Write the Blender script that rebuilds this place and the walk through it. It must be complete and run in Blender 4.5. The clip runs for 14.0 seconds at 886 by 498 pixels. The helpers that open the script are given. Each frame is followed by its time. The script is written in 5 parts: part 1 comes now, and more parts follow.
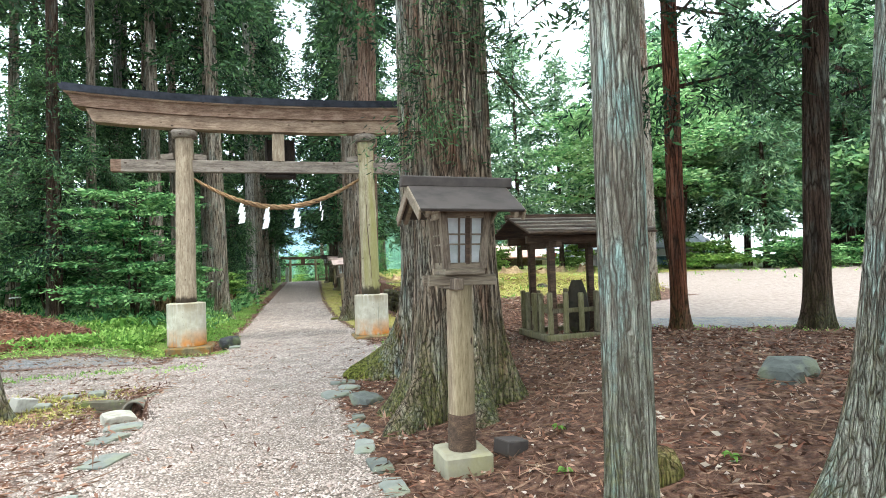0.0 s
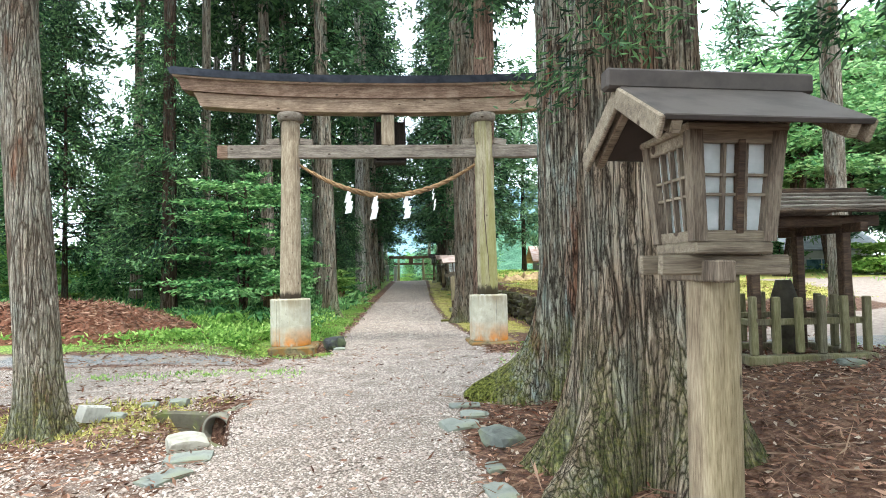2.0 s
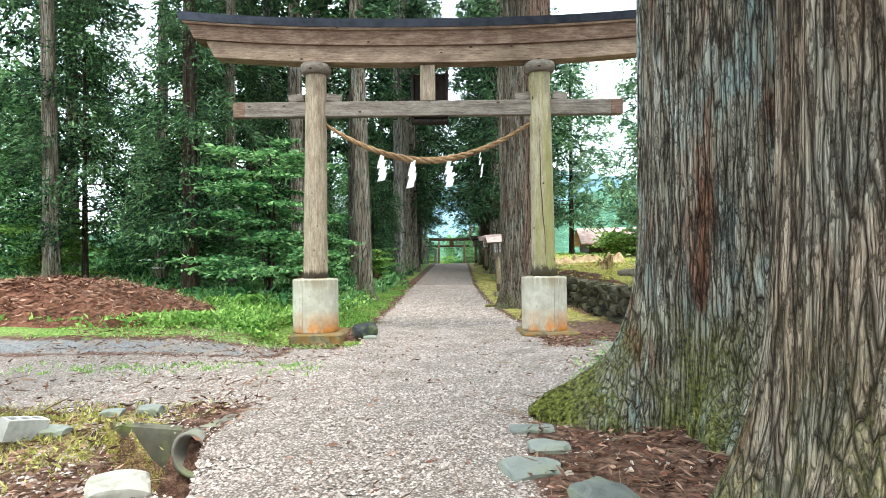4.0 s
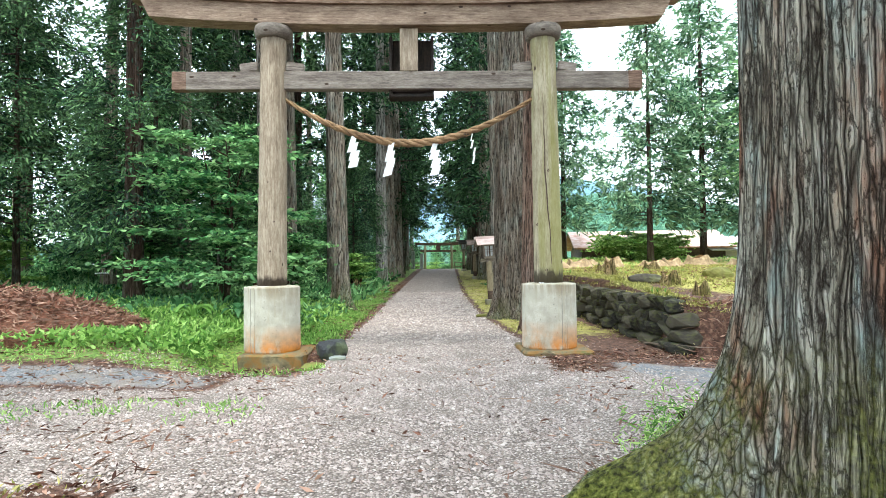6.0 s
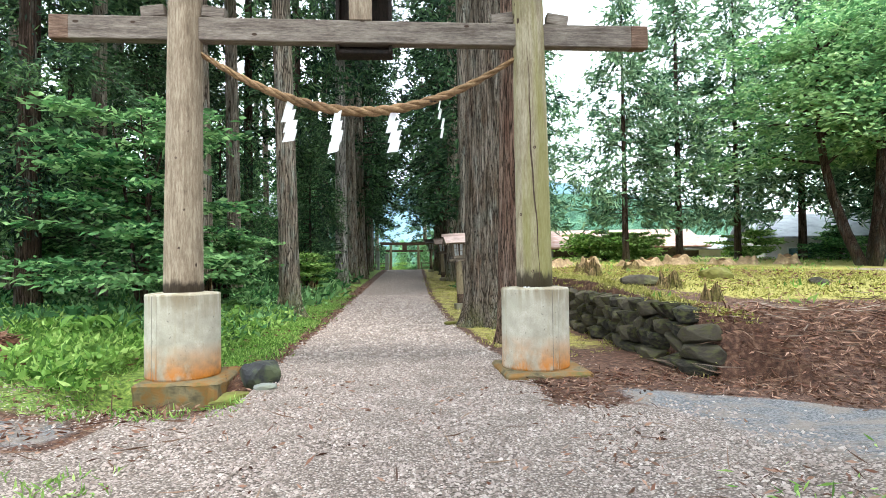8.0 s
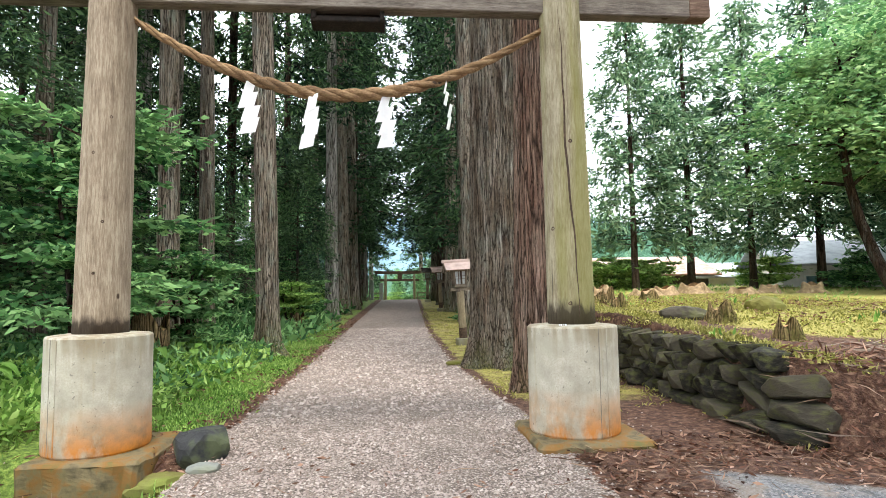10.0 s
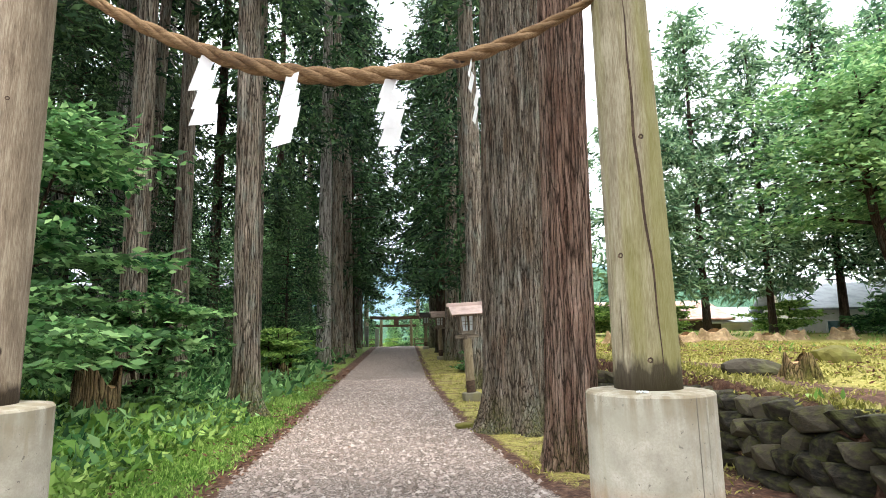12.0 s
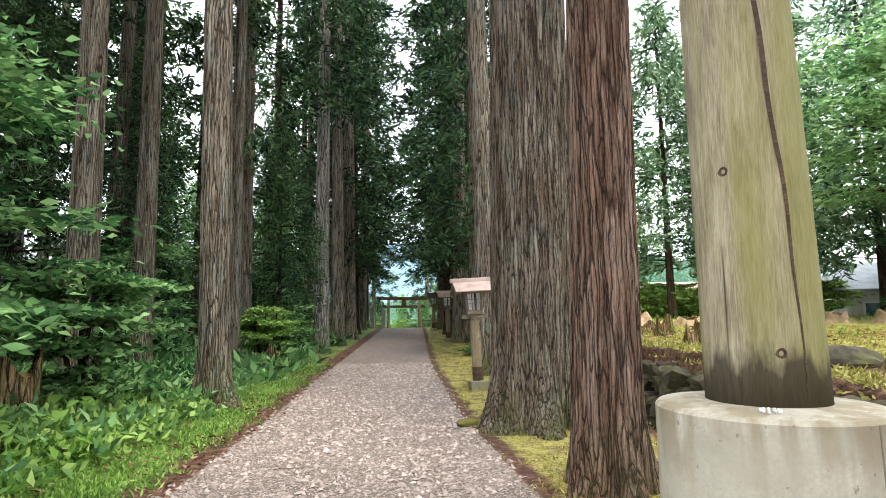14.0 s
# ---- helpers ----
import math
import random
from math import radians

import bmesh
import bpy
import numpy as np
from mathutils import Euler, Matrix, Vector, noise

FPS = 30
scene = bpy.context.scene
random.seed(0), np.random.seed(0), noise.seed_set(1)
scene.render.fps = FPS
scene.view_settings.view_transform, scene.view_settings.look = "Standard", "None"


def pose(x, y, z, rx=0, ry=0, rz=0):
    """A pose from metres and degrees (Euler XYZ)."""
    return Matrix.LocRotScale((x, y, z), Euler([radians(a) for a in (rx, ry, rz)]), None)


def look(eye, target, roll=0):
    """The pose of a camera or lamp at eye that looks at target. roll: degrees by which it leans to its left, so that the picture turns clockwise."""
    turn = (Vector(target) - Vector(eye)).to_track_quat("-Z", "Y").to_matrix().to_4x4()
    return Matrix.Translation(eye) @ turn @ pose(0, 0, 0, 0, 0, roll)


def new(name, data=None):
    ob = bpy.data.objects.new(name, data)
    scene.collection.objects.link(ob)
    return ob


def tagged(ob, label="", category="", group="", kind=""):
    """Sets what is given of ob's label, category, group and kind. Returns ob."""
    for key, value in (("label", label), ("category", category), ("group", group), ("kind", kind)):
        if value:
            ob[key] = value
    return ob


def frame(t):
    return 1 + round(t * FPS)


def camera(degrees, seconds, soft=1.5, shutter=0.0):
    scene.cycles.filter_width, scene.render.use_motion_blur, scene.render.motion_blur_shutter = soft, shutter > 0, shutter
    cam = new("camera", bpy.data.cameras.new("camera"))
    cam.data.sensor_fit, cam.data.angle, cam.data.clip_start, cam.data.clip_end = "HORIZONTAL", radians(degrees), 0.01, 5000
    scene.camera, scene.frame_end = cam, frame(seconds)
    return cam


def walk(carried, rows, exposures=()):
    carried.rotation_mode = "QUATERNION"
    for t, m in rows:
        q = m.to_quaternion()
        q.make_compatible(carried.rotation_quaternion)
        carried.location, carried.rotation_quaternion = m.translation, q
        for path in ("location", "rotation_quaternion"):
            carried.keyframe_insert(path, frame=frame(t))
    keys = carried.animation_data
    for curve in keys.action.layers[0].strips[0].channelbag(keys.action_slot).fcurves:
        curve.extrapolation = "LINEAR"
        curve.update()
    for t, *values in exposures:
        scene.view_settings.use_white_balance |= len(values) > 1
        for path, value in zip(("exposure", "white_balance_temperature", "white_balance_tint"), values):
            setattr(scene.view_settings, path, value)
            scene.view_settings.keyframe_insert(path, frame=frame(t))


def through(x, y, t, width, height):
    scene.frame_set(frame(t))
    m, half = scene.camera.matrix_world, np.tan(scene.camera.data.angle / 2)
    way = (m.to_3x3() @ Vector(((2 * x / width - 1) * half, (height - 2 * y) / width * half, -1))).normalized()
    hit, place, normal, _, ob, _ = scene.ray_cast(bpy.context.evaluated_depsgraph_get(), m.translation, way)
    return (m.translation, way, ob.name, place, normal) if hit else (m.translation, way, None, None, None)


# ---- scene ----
cam = camera(76.4, 14.0, soft=0.6)
METRES, EYE, TILT, LEAN, TURN = 12.9, 1.5, 0.0, 0.0, -14.6
ROWS = [
    (0.0, 0.0, 0.0, 0.0, 0.06, 1.69, 1.99),
    (0.5, -0.0065, 0.0337, -0.0009, 4.1, 2.27, 1.82),
    (1.0, -0.0158, 0.0704, -0.0019, 6.54, 2.58, 1.46),
    (1.5, -0.0279, 0.1062, -0.0051, 8.08, 3.0, 1.35),
    (2.0, -0.042, 0.1452, -0.0091, 10.68, 2.19, 1.1),
    (2.5, -0.0568, 0.1787, -0.0123, 12.93, 1.14, 0.83),
    (3.0, -0.0645, 0.2139, -0.0175, 14.39, 0.26, 0.6),
    (5.5, -0.109, 0.3961, -0.0215, 14.86, 1.31, 0.57),
    (6.0, -0.1162, 0.4332, -0.0242, 13.43, 1.2, 0.6),
    (6.5, -0.1173, 0.4733, -0.026, 11.33, 0.95, 0.7),
    (7.0, -0.1256, 0.509, -0.0259, 10.24, 1.01, 0.72),
    (9.5, -0.1693, 0.6802, -0.0261, 10.02, 2.88, 0.76),
    (10.0, -0.1778, 0.7148, -0.0261, 9.65, 4.22, 0.84),
    (10.5, -0.1896, 0.7491, -0.0249, 10.37, 6.2, 0.75),
    (11.0, -0.1984, 0.7786, -0.0234, 10.18, 8.0, 0.82),
    (11.5, -0.2055, 0.806, -0.0212, 10.27, 9.02, 0.73),
    (12.0, -0.2152, 0.8336, -0.0225, 9.2, 8.79, 0.92),
    (12.5, -0.2167, 0.866, -0.0243, 8.42, 8.22, 0.97),
    (13.0, -0.2206, 0.9001, -0.0265, 9.3, 8.25, 0.94),
    (13.5, -0.2231, 0.9353, -0.0254, 10.44, 7.91, 0.82),
    (14.0, -0.2239, 0.9685, -0.0255, 10.35, 6.99, 0.63),
]
walk(cam, [(t, pose(0, 0, EYE, TILT, LEAN, TURN) @ pose(METRES * x, METRES * y, METRES * z, 90 + pitch, roll, yaw)) for t, x, y, z, yaw, pitch, roll in ROWS],
     exposures=[(0.0, 1.92, 6300, 5), (3.0, 2.02, 6350, 4), (6.5, 1.98, 6100, 6), (9.5, 1.76, 6650, 11), (14.0, 1.8, 6800, 13)])

# ---- light ----
world = bpy.data.worlds.new("world")
scene.world = world
world.use_nodes = True
wn = world.node_tree
wn.nodes.clear()
w_out = wn.nodes.new("ShaderNodeOutputWorld")
w_bg = wn.nodes.new("ShaderNodeBackground")
w_sky = wn.nodes.new("ShaderNodeTexSky")
w_sky.sky_type = "NISHITA"
w_sky.sun_disc = False
w_sky.sun_elevation, w_sky.sun_rotation = radians(70), radians(171)
w_mix = wn.nodes.new("ShaderNodeMix")
w_mix.data_type = "RGBA"
w_noise = wn.nodes.new("ShaderNodeTexNoise")
w_noise.inputs["Scale"].default_value = 2.2
w_noise.inputs["Detail"].default_value = 5
w_ramp = wn.nodes.new("ShaderNodeValToRGB")
w_ramp.color_ramp.elements[0].position, w_ramp.color_ramp.elements[1].position = 0.3, 0.6
w_ramp.color_ramp.elements[0].color = (0.62, 0.62, 0.62, 1)
w_ramp.color_ramp.elements[1].color = (0.95, 0.95, 0.95, 1)
wn.links.new(w_noise.outputs["Fac"], w_ramp.inputs["Fac"])
wn.links.new(w_ramp.outputs["Color"], w_mix.inputs["Factor"])
wn.links.new(w_sky.outputs["Color"], w_mix.inputs["A"])
w_mix.inputs["B"].default_value = (12.4, 13.6, 14.9, 1)   # bright cloud cover
wn.links.new(w_mix.outputs["Result"], w_bg.inputs["Color"])
w_bg.inputs["Strength"].default_value = 0.105
wn.links.new(w_bg.outputs["Background"], w_out.inputs["Surface"])

sun = new("sun", bpy.data.lights.new("sun", "SUN"))
sun.data.energy, sun.data.angle, sun.data.color = 1.3, radians(18), (1.0, 0.97, 0.92)
sun.matrix_world = look((2, -5, 36), (0, 8, 0))

# ---- materials ----


def lin(h):
    """A linear colour from a hex code."""
    v = [int(h[i:i + 2], 16) / 255 for i in (0, 2, 4)]
    return tuple(c / 12.92 if c < 0.04045 else ((c + 0.055) / 1.055) ** 2.4 for c in v) + (1,)


class Nodes:
    """A small builder for node materials."""

    def __init__(self, name, rough=0.8, metal=0.0):
        self.m = bpy.data.materials.new(name)
        self.m.use_nodes = True
        self.t = self.m.node_tree
        self.b = self.t.nodes["Principled BSDF"]
        self.b.inputs["Roughness"].default_value = rough
        self.b.inputs["Metallic"].default_value = metal
        self.b.inputs["Specular IOR Level"].default_value = 0.3

    def add(self, kind, **values):
        n = self.t.nodes.new(kind)
        for k, v in values.items():
            n.inputs[k.replace("_", " ")].default_value = v
        return n

    def link(self, a, b):
        self.t.links.new(a, b)

    def coords(self, scale=(1, 1, 1), space="Object"):
        n, mp = self.add("ShaderNodeTexCoord"), self.add("ShaderNodeMapping")
        mp.inputs["Scale"].default_value = scale
        self.link(n.outputs[space], mp.inputs["Vector"])
        return mp.outputs["Vector"]

    def noise(self, scale, stretch=(1, 1, 1), detail=5, space="Object", rough=0.6):
        n = self.add("ShaderNodeTexNoise", Scale=scale, Detail=detail, Roughness=rough)
        self.link(self.coords(stretch, space), n.inputs["Vector"])
        return n.outputs["Fac"]

    def cells(self, scale, stretch=(1, 1, 1), feature="F1", out="Distance", space="Object"):
        n = self.add("ShaderNodeTexVoronoi", Scale=scale)
        n.feature = feature
        self.link(self.coords(stretch, space), n.inputs["Vector"])
        return n.outputs[out]

    def strips(self, scale, upright, wave):
        """Distance to the edge of long upright strips that weave and fork."""
        n = self.add("ShaderNodeTexVoronoi", Scale=scale)
        n.feature = "DISTANCE_TO_EDGE"
        w = self.add("ShaderNodeTexNoise", Scale=7.0, Detail=6)
        base = self.coords((1, 1, upright))
        self.link(self.coords((1, 1, 0.3)), w.inputs["Vector"])
        shift = self.add("ShaderNodeVectorMath")
        shift.operation = "MULTIPLY_ADD"
        self.link(w.outputs["Color"], shift.inputs[0])
        shift.inputs[1].default_value = (2 * wave, 2 * wave, 0)
        self.link(base, shift.inputs[2])
        self.link(shift.outputs[0], n.inputs["Vector"])
        return n.outputs["Distance"]

    def ramp(self, fac, *stops):
        n = self.add("ShaderNodeValToRGB")
        el = n.color_ramp.elements
        while len(el) < len(stops):
            el.new(0.5)
        for e, (p, c) in zip(el, stops):
            e.position = p
            e.color = lin(c) if isinstance(c, str) else (c, c, c, 1)
        self.link(fac, n.inputs["Fac"])
        return n.outputs["Color"]

    def mix(self, fac, a, b, how="MIX"):
        n = self.add("ShaderNodeMix")
        n.data_type, n.blend_type = "RGBA", how
        for v, s in ((fac, "Factor"), (a, "A"), (b, "B")):
            if isinstance(v, str):
                n.inputs[s].default_value = lin(v)
            elif isinstance(v, float):
                n.inputs[s].default_value = v
            else:
                self.link(v, n.inputs[s])
        return n.outputs["Result"]

    def maths(self, op, a, b=0.0):
        n = self.add("ShaderNodeMath")
        n.operation = op
        for i, v in enumerate((a, b)):
            if isinstance(v, (int, float)):
                n.inputs[i].default_value = v
            else:
                self.link(v, n.inputs[i])
        return n.outputs[0]

    def attr(self, name):
        n = self.add("ShaderNodeAttribute")
        n.attribute_name = name
        return n.outputs["Fac"]

    def random(self):
        return self.add("ShaderNodeObjectInfo").outputs["Random"]

    def island(self):
        return self.add("ShaderNodeNewGeometry").outputs["Random Per Island"]

    def height(self):
        n = self.add("ShaderNodeSeparateXYZ")
        self.link(self.add("ShaderNodeTexCoord").outputs["Object"], n.inputs[0])
        return n.outputs["Z"]

    def colour(self, c):
        self.link(c, self.b.inputs["Base Color"])
        return self

    def bump(self, h, strength=0.5, distance=0.02):
        n = self.add("ShaderNodeBump", Strength=strength, Distance=distance)
        self.link(h, n.inputs["Height"])
        self.link(n.outputs["Normal"], self.b.inputs["Normal"])
        return self.m


def bark(name, dark, mid, light, moss="5f6b3a", lichen="8fa39a", moss_amount=0.6, lichen_amount=0.4, moss_top=1.2, fine=1.0, flaked=0.0, plates=0.0, seam="241b14"):
    """Fibrous bark: long upright strips parted by narrow dark fissures, with lichen and moss."""
    k = Nodes(name, 0.95)
    grain = k.noise(120, (1, 1, 0.2), 4)
    tone = k.noise(7, (1, 1, 0.12), 6)
    big = k.noise(1.7, (1, 1, 0.5), 4)
    edge = k.strips(22 * fine, 0.034, 0.042)
    fine_edge = k.strips(48 * fine, 0.05, 0.02)
    gap = k.maths("MULTIPLY", k.ramp(edge, (0.0, 0.05), (0.12, 1.0)), k.ramp(fine_edge, (0.0, 0.55), (0.10, 1.0)))
    if plates:   # strips broken across into ragged plates
        across = k.noise(11 * fine, (1, 1, 0.3), 6, rough=0.65)
        gap = k.maths("MULTIPLY", gap, k.ramp(k.maths("ABSOLUTE", k.maths("SUBTRACT", across, 0.5)), (0.0, 1.0 - plates), (0.035, 1.0)))
    h = k.maths("ADD", k.maths("ADD", k.maths("MULTIPLY", gap, 0.6), k.ramp(edge, (0.0, 0.0), (0.3, 0.6))), k.maths("MULTIPLY", grain, 0.4))
    c = k.ramp(k.maths("ADD", k.maths("MULTIPLY", tone, 0.7), k.maths("MULTIPLY", grain, 0.2)), (0.32, dark), (0.45, mid), (0.60, light))
    patch = k.ramp(k.noise(4.5, (1, 1, 0.35), 6), (0.5, 0.0), (0.64, lichen_amount))
    c = k.mix(patch, c, lichen)
    if plates:   # brown inner bark beside the grey outer bark
        c = k.mix(k.ramp(k.noise(6.5, (1, 1, 0.16), 6), (0.5, 0.0), (0.64, 0.45)), c, "8a7058")
    if flaked:   # fresh red-brown wood where bark has flaked away
        c = k.mix(k.ramp(k.noise(3.3, (1, 1, 0.22), 5), (0.56, 0.0), (0.66, flaked)), c, "80523a")
    low = k.add("ShaderNodeMapRange", From_Min=0.0, From_Max=moss_top, To_Min=1.0, To_Max=0.0)
    k.link(k.height(), low.inputs["Value"])
    m = k.maths("MULTIPLY", k.maths("MULTIPLY", low.outputs[0], k.ramp(big, (0.36, 0.0), (0.52, 1.0))), moss_amount)
    c = k.mix(gap, seam, c)
    c = k.mix(m, c, k.ramp(k.noise(28, detail=6), (0.35, "33351a"), (0.5, moss), (0.66, "9a9a50")))
    k.b.inputs["Specular IOR Level"].default_value = 0.12
    return k.colour(c).bump(h, 1.0, 0.055)


def timber(name, a, b, c, along="Z", stain="3b2f26", green=0.0, foot=None):
    k = Nodes(name, 0.85)
    s = {"X": (0.06, 1, 1), "Y": (1, 0.06, 1), "Z": (1, 1, 0.06)}[along]
    g = k.maths("ADD", k.maths("MULTIPLY", k.noise(40, s, 6), 0.30), k.maths("ADD", k.maths("MULTIPLY", k.noise(210, s, 5), 0.40), k.maths("MULTIPLY", k.noise(9, tuple(0.35 if v < 1 else 1 for v in s), detail=8), 0.32)))
    big = k.noise(2.3, tuple(0.3 if v < 1 else 1 for v in s), 4)
    col = k.ramp(g, (0.41, a), (0.51, b), (0.61, c))
    col = k.mix(k.ramp(big, (0.5, 0.0), (0.75, 0.55)), col, stain)
    if green:
        col = k.mix(k.ramp(k.noise(3.1, s, 3), (0.40, 0.0), (0.56, green)), col, "7b7838")
    if foot:   # black damp stain where the post meets its footing
        low = k.add("ShaderNodeMapRange", From_Min=foot[0], From_Max=foot[1], To_Min=1.0, To_Max=0.0)
        k.link(k.height(), low.inputs["Value"])
        damp = k.ramp(k.maths("MULTIPLY", low.outputs[0], k.maths("ADD", k.noise(9, (1, 1, 0.3), 4), 0.35)), (0.42, 0.0), (0.56, 0.85))
        col = k.mix(damp, col, "2c231b")
    crack = k.ramp(k.noise(13, tuple(0.4 * v if v < 1 else v for v in s), 3), (0.25, 0.0), (0.30, 1.0))
    col = k.mix(crack, "2a211a", col)
    knot = k.ramp(k.cells(4.6, tuple(0.5 if v < 1 else 1 for v in s)), (0.075, 1.0), (0.10, 0.0))
    col = k.mix(knot, col, "3f3024")
    return k.colour(col).bump(k.maths("ADD", g, crack), 0.6, 0.012)


def leaf(name, dark, mid, light, through=0.35):
    k = Nodes(name, 0.6)
    k.b.inputs["Specular IOR Level"].default_value = 0.16
    c = k.ramp(k.island(), (0.12, dark), (0.62, mid), (1.0, light))
    c = k.mix(k.ramp(k.noise(0.5), (0.42, 0.0), (0.72, 0.45)), c, light)
    k.colour(c)
    tr = k.add("ShaderNodeBsdfTranslucent")
    k.link(c, tr.inputs["Color"])
    mx = k.add("ShaderNodeMixShader", Fac=through)
    k.link(k.b.outputs[0], mx.inputs[1])
    k.link(tr.outputs[0], mx.inputs[2])
    k.link(mx.outputs[0], k.t.nodes["Material Output"].inputs["Surface"])
    return k.m


def plain(name, a, b, scale=9.0, rough=0.8, metal=0.0, bump=0.3, dist=0.006, c=None):
    k = Nodes(name, rough, metal)
    n = k.noise(scale, detail=7)
    col = k.ramp(n, (0.3, a), (0.55, c or b), (0.72, b))
    return k.colour(col).bump(k.noise(scale * 6), bump, dist)


def stone_mat(name, a, b, moss=0.4, mosscol="6d7a35"):
    k = Nodes(name, 0.9)
    n = k.noise(7, detail=8)
    col = k.ramp(k.maths("ADD", k.maths("MULTIPLY", n, 0.7), k.maths("MULTIPLY", k.random(), 0.45)), (0.3, a), (0.75, b))
    col = k.mix(k.ramp(k.noise(3.2), (0.48, 0.0), (0.62, moss)), col, mosscol)
    return k.colour(col).bump(n, 0.6, 0.03)


BARK_A = bark("bark_grey_green", "6d6555", "a59e8c", "ccc8b8", lichen="a2b8b2", lichen_amount=0.75, flaked=0.85, plates=0.75, moss="6c7030", moss_amount=1.0, moss_top=0.9)
BARK_B = bark("bark_brown", "685746", "a08e7a", "c4b7a3", lichen_amount=0.3, flaked=0.6, plates=0.7)
BARK_TALL = bark("bark_grey_brown", "655849", "9b8d7c", "bfb4a3", lichen_amount=0.25, flaked=0.3, plates=0.4, moss_top=0.6)
BARK_RED = bark("bark_red", "65493c", "987a69", "b99f8d", lichen_amount=0.1, moss_amount=0.2)
BARK_LICHEN = bark("bark_lichen", "7d776b", "aaa99a", "cccdc0", lichen="a6c9c1", lichen_amount=0.9, fine=1.5, flaked=0.6, plates=0.5, seam="574d43")
BARK_GREY = bark("bark_grey", "857a6c", "b5ab9b", "d2cabb", lichen_amount=0.35, flaked=0.9, plates=0.5, fine=1.3, seam="4a3e33")
BARK_FAR = bark("bark_far", "695b4c", "a09281", "c2b7a6", lichen_amount=0.4)
BARK_PALE = bark("bark_pale", "7c746a", "b0aaa0", "d0ccc4", lichen_amount=0.3)
BARK_DARK = bark("bark_dark", "33271f", "524136", "6d5a4b", lichen_amount=0.2, moss_amount=0.2)
BARK_RUST = bark("bark_rust", "4a2b1e", "744835", "936048", lichen_amount=0.1, moss_amount=0.15)
POST = timber("weathered_post", "6b5c4b", "8d7d69", "aa9c86", "Z", stain="54463a", foot=(1.0, 1.45))
POST_GREEN = timber("mossy_post", "736852", "93886f", "aea48b", "Z", stain="574a3a", green=0.65, foot=(1.0, 1.6))
BEAM = timber("weathered_beam", "4a3629", "6f5848", "8f7a68", "X", "35271f")
BEAM_GREY = timber("grey_beam", "4f463e", "73695f", "90877b", "X", "3d342e")
BEAM_PALE = timber("pale_beam", "604e3f", "846f5d", "a38f7a", "X", "4a392a")
LAMP_WOOD = timber("lantern_wood", "463b32", "685b4e", "867969", "Z", "33291f")
LAMP_WOOD_X = timber("lantern_board", "5c5044", "7e7160", "9c8f7d", "X", "3f342b")
DARK_WOOD = timber("dark_wood", "32261e", "4a3a2e", "66513f", "X", "221913")
BOARD = timber("blackened_board", "15110e", "241d18", "372d25", "Z", "0e0b09")
MOSS_WOOD = timber("mossy_wood", "4b4536", "69624f", "857e68", "Z", "35301f", green=0.25)
ROOF_METAL = plain("roof_metal_brown", "2e2926", "463f3b", 5, 0.7, 0.0, 0.15, 0.003)
ROOF_BLACK = plain("roof_sheet_black", "23252b", "3a3d45", 4, 0.4, 0.6, 0.15, 0.003)
ROOF_PINK = plain("roof_metal_pinkish", "a08a80", "bfa79b", 4, 0.5, 0.3, 0.15, 0.003)
PAPER = plain("white_paper", "e8e8e4", "f4f4f1", 6, 0.7, 0, 0.1, 0.002)
FROST = plain("frosted_pane", "a8adac", "c9cccb", 5, 0.3, 0, 0.05, 0.002)
ROPE = timber("straw_rope", "5d4832", "86694a", "ac906c", "X", "4a3826")
STONE_GREY = stone_mat("stone_grey", "71736d", "a3a69f", 0.25)
STONE_WALL = stone_mat("stone_dark", "15130f", "4c463a", 0.5, "545829")
CONCRETE_OLD = stone_mat("old_concrete", "726d5b", "98927d", 0.45, "827d4c")
WOOD_CUT = plain("cut_wood", "a9825a", "d2a878", 9, 0.85, c="bd9468")
STUMP_BARK = bark("stump_bark", "6b5640", "a08660", "c2a57c", moss="7a7d38", lichen_amount=0.1, moss_top=0.5)
STUMP_PALE = plain("bleached_stump", "76624a", "bda684", 7, 0.9, 0, 0.7, 0.02, c="9a8262")
CEDAR = leaf("cedar_foliage", "10221a", "2c4d34", "759660", 0.28)
CEDAR_DARK = leaf("cedar_foliage_dark", "0d1d15", "23402b", "5d8052", 0.26)
BROAD = leaf("broad_leaves", "447349", "70a062", "b0ce92", 0.45)
SHRUB = leaf("shrub_leaves", "21492a", "548a50", "a6cc88", 0.45)
FIR_LEAF = leaf("fir_foliage", "264735", "5c8460", "a2be90", 0.38)
WEED = leaf("weed_leaves", "4a7430", "82ac50", "bcd680", 0.45)
POST_LAMP = timber("lantern_post", "5f4f40", "80705c", "9d8d76", "Z", stain="463526", green=0.15)
MOSSY = leaf("moss_tufts", "6b6c31", "979548", "c6be7c", 0.32)
LITTER = leaf("leaf_litter", "3b241a", "714a39", "ac8a74", 0.06)


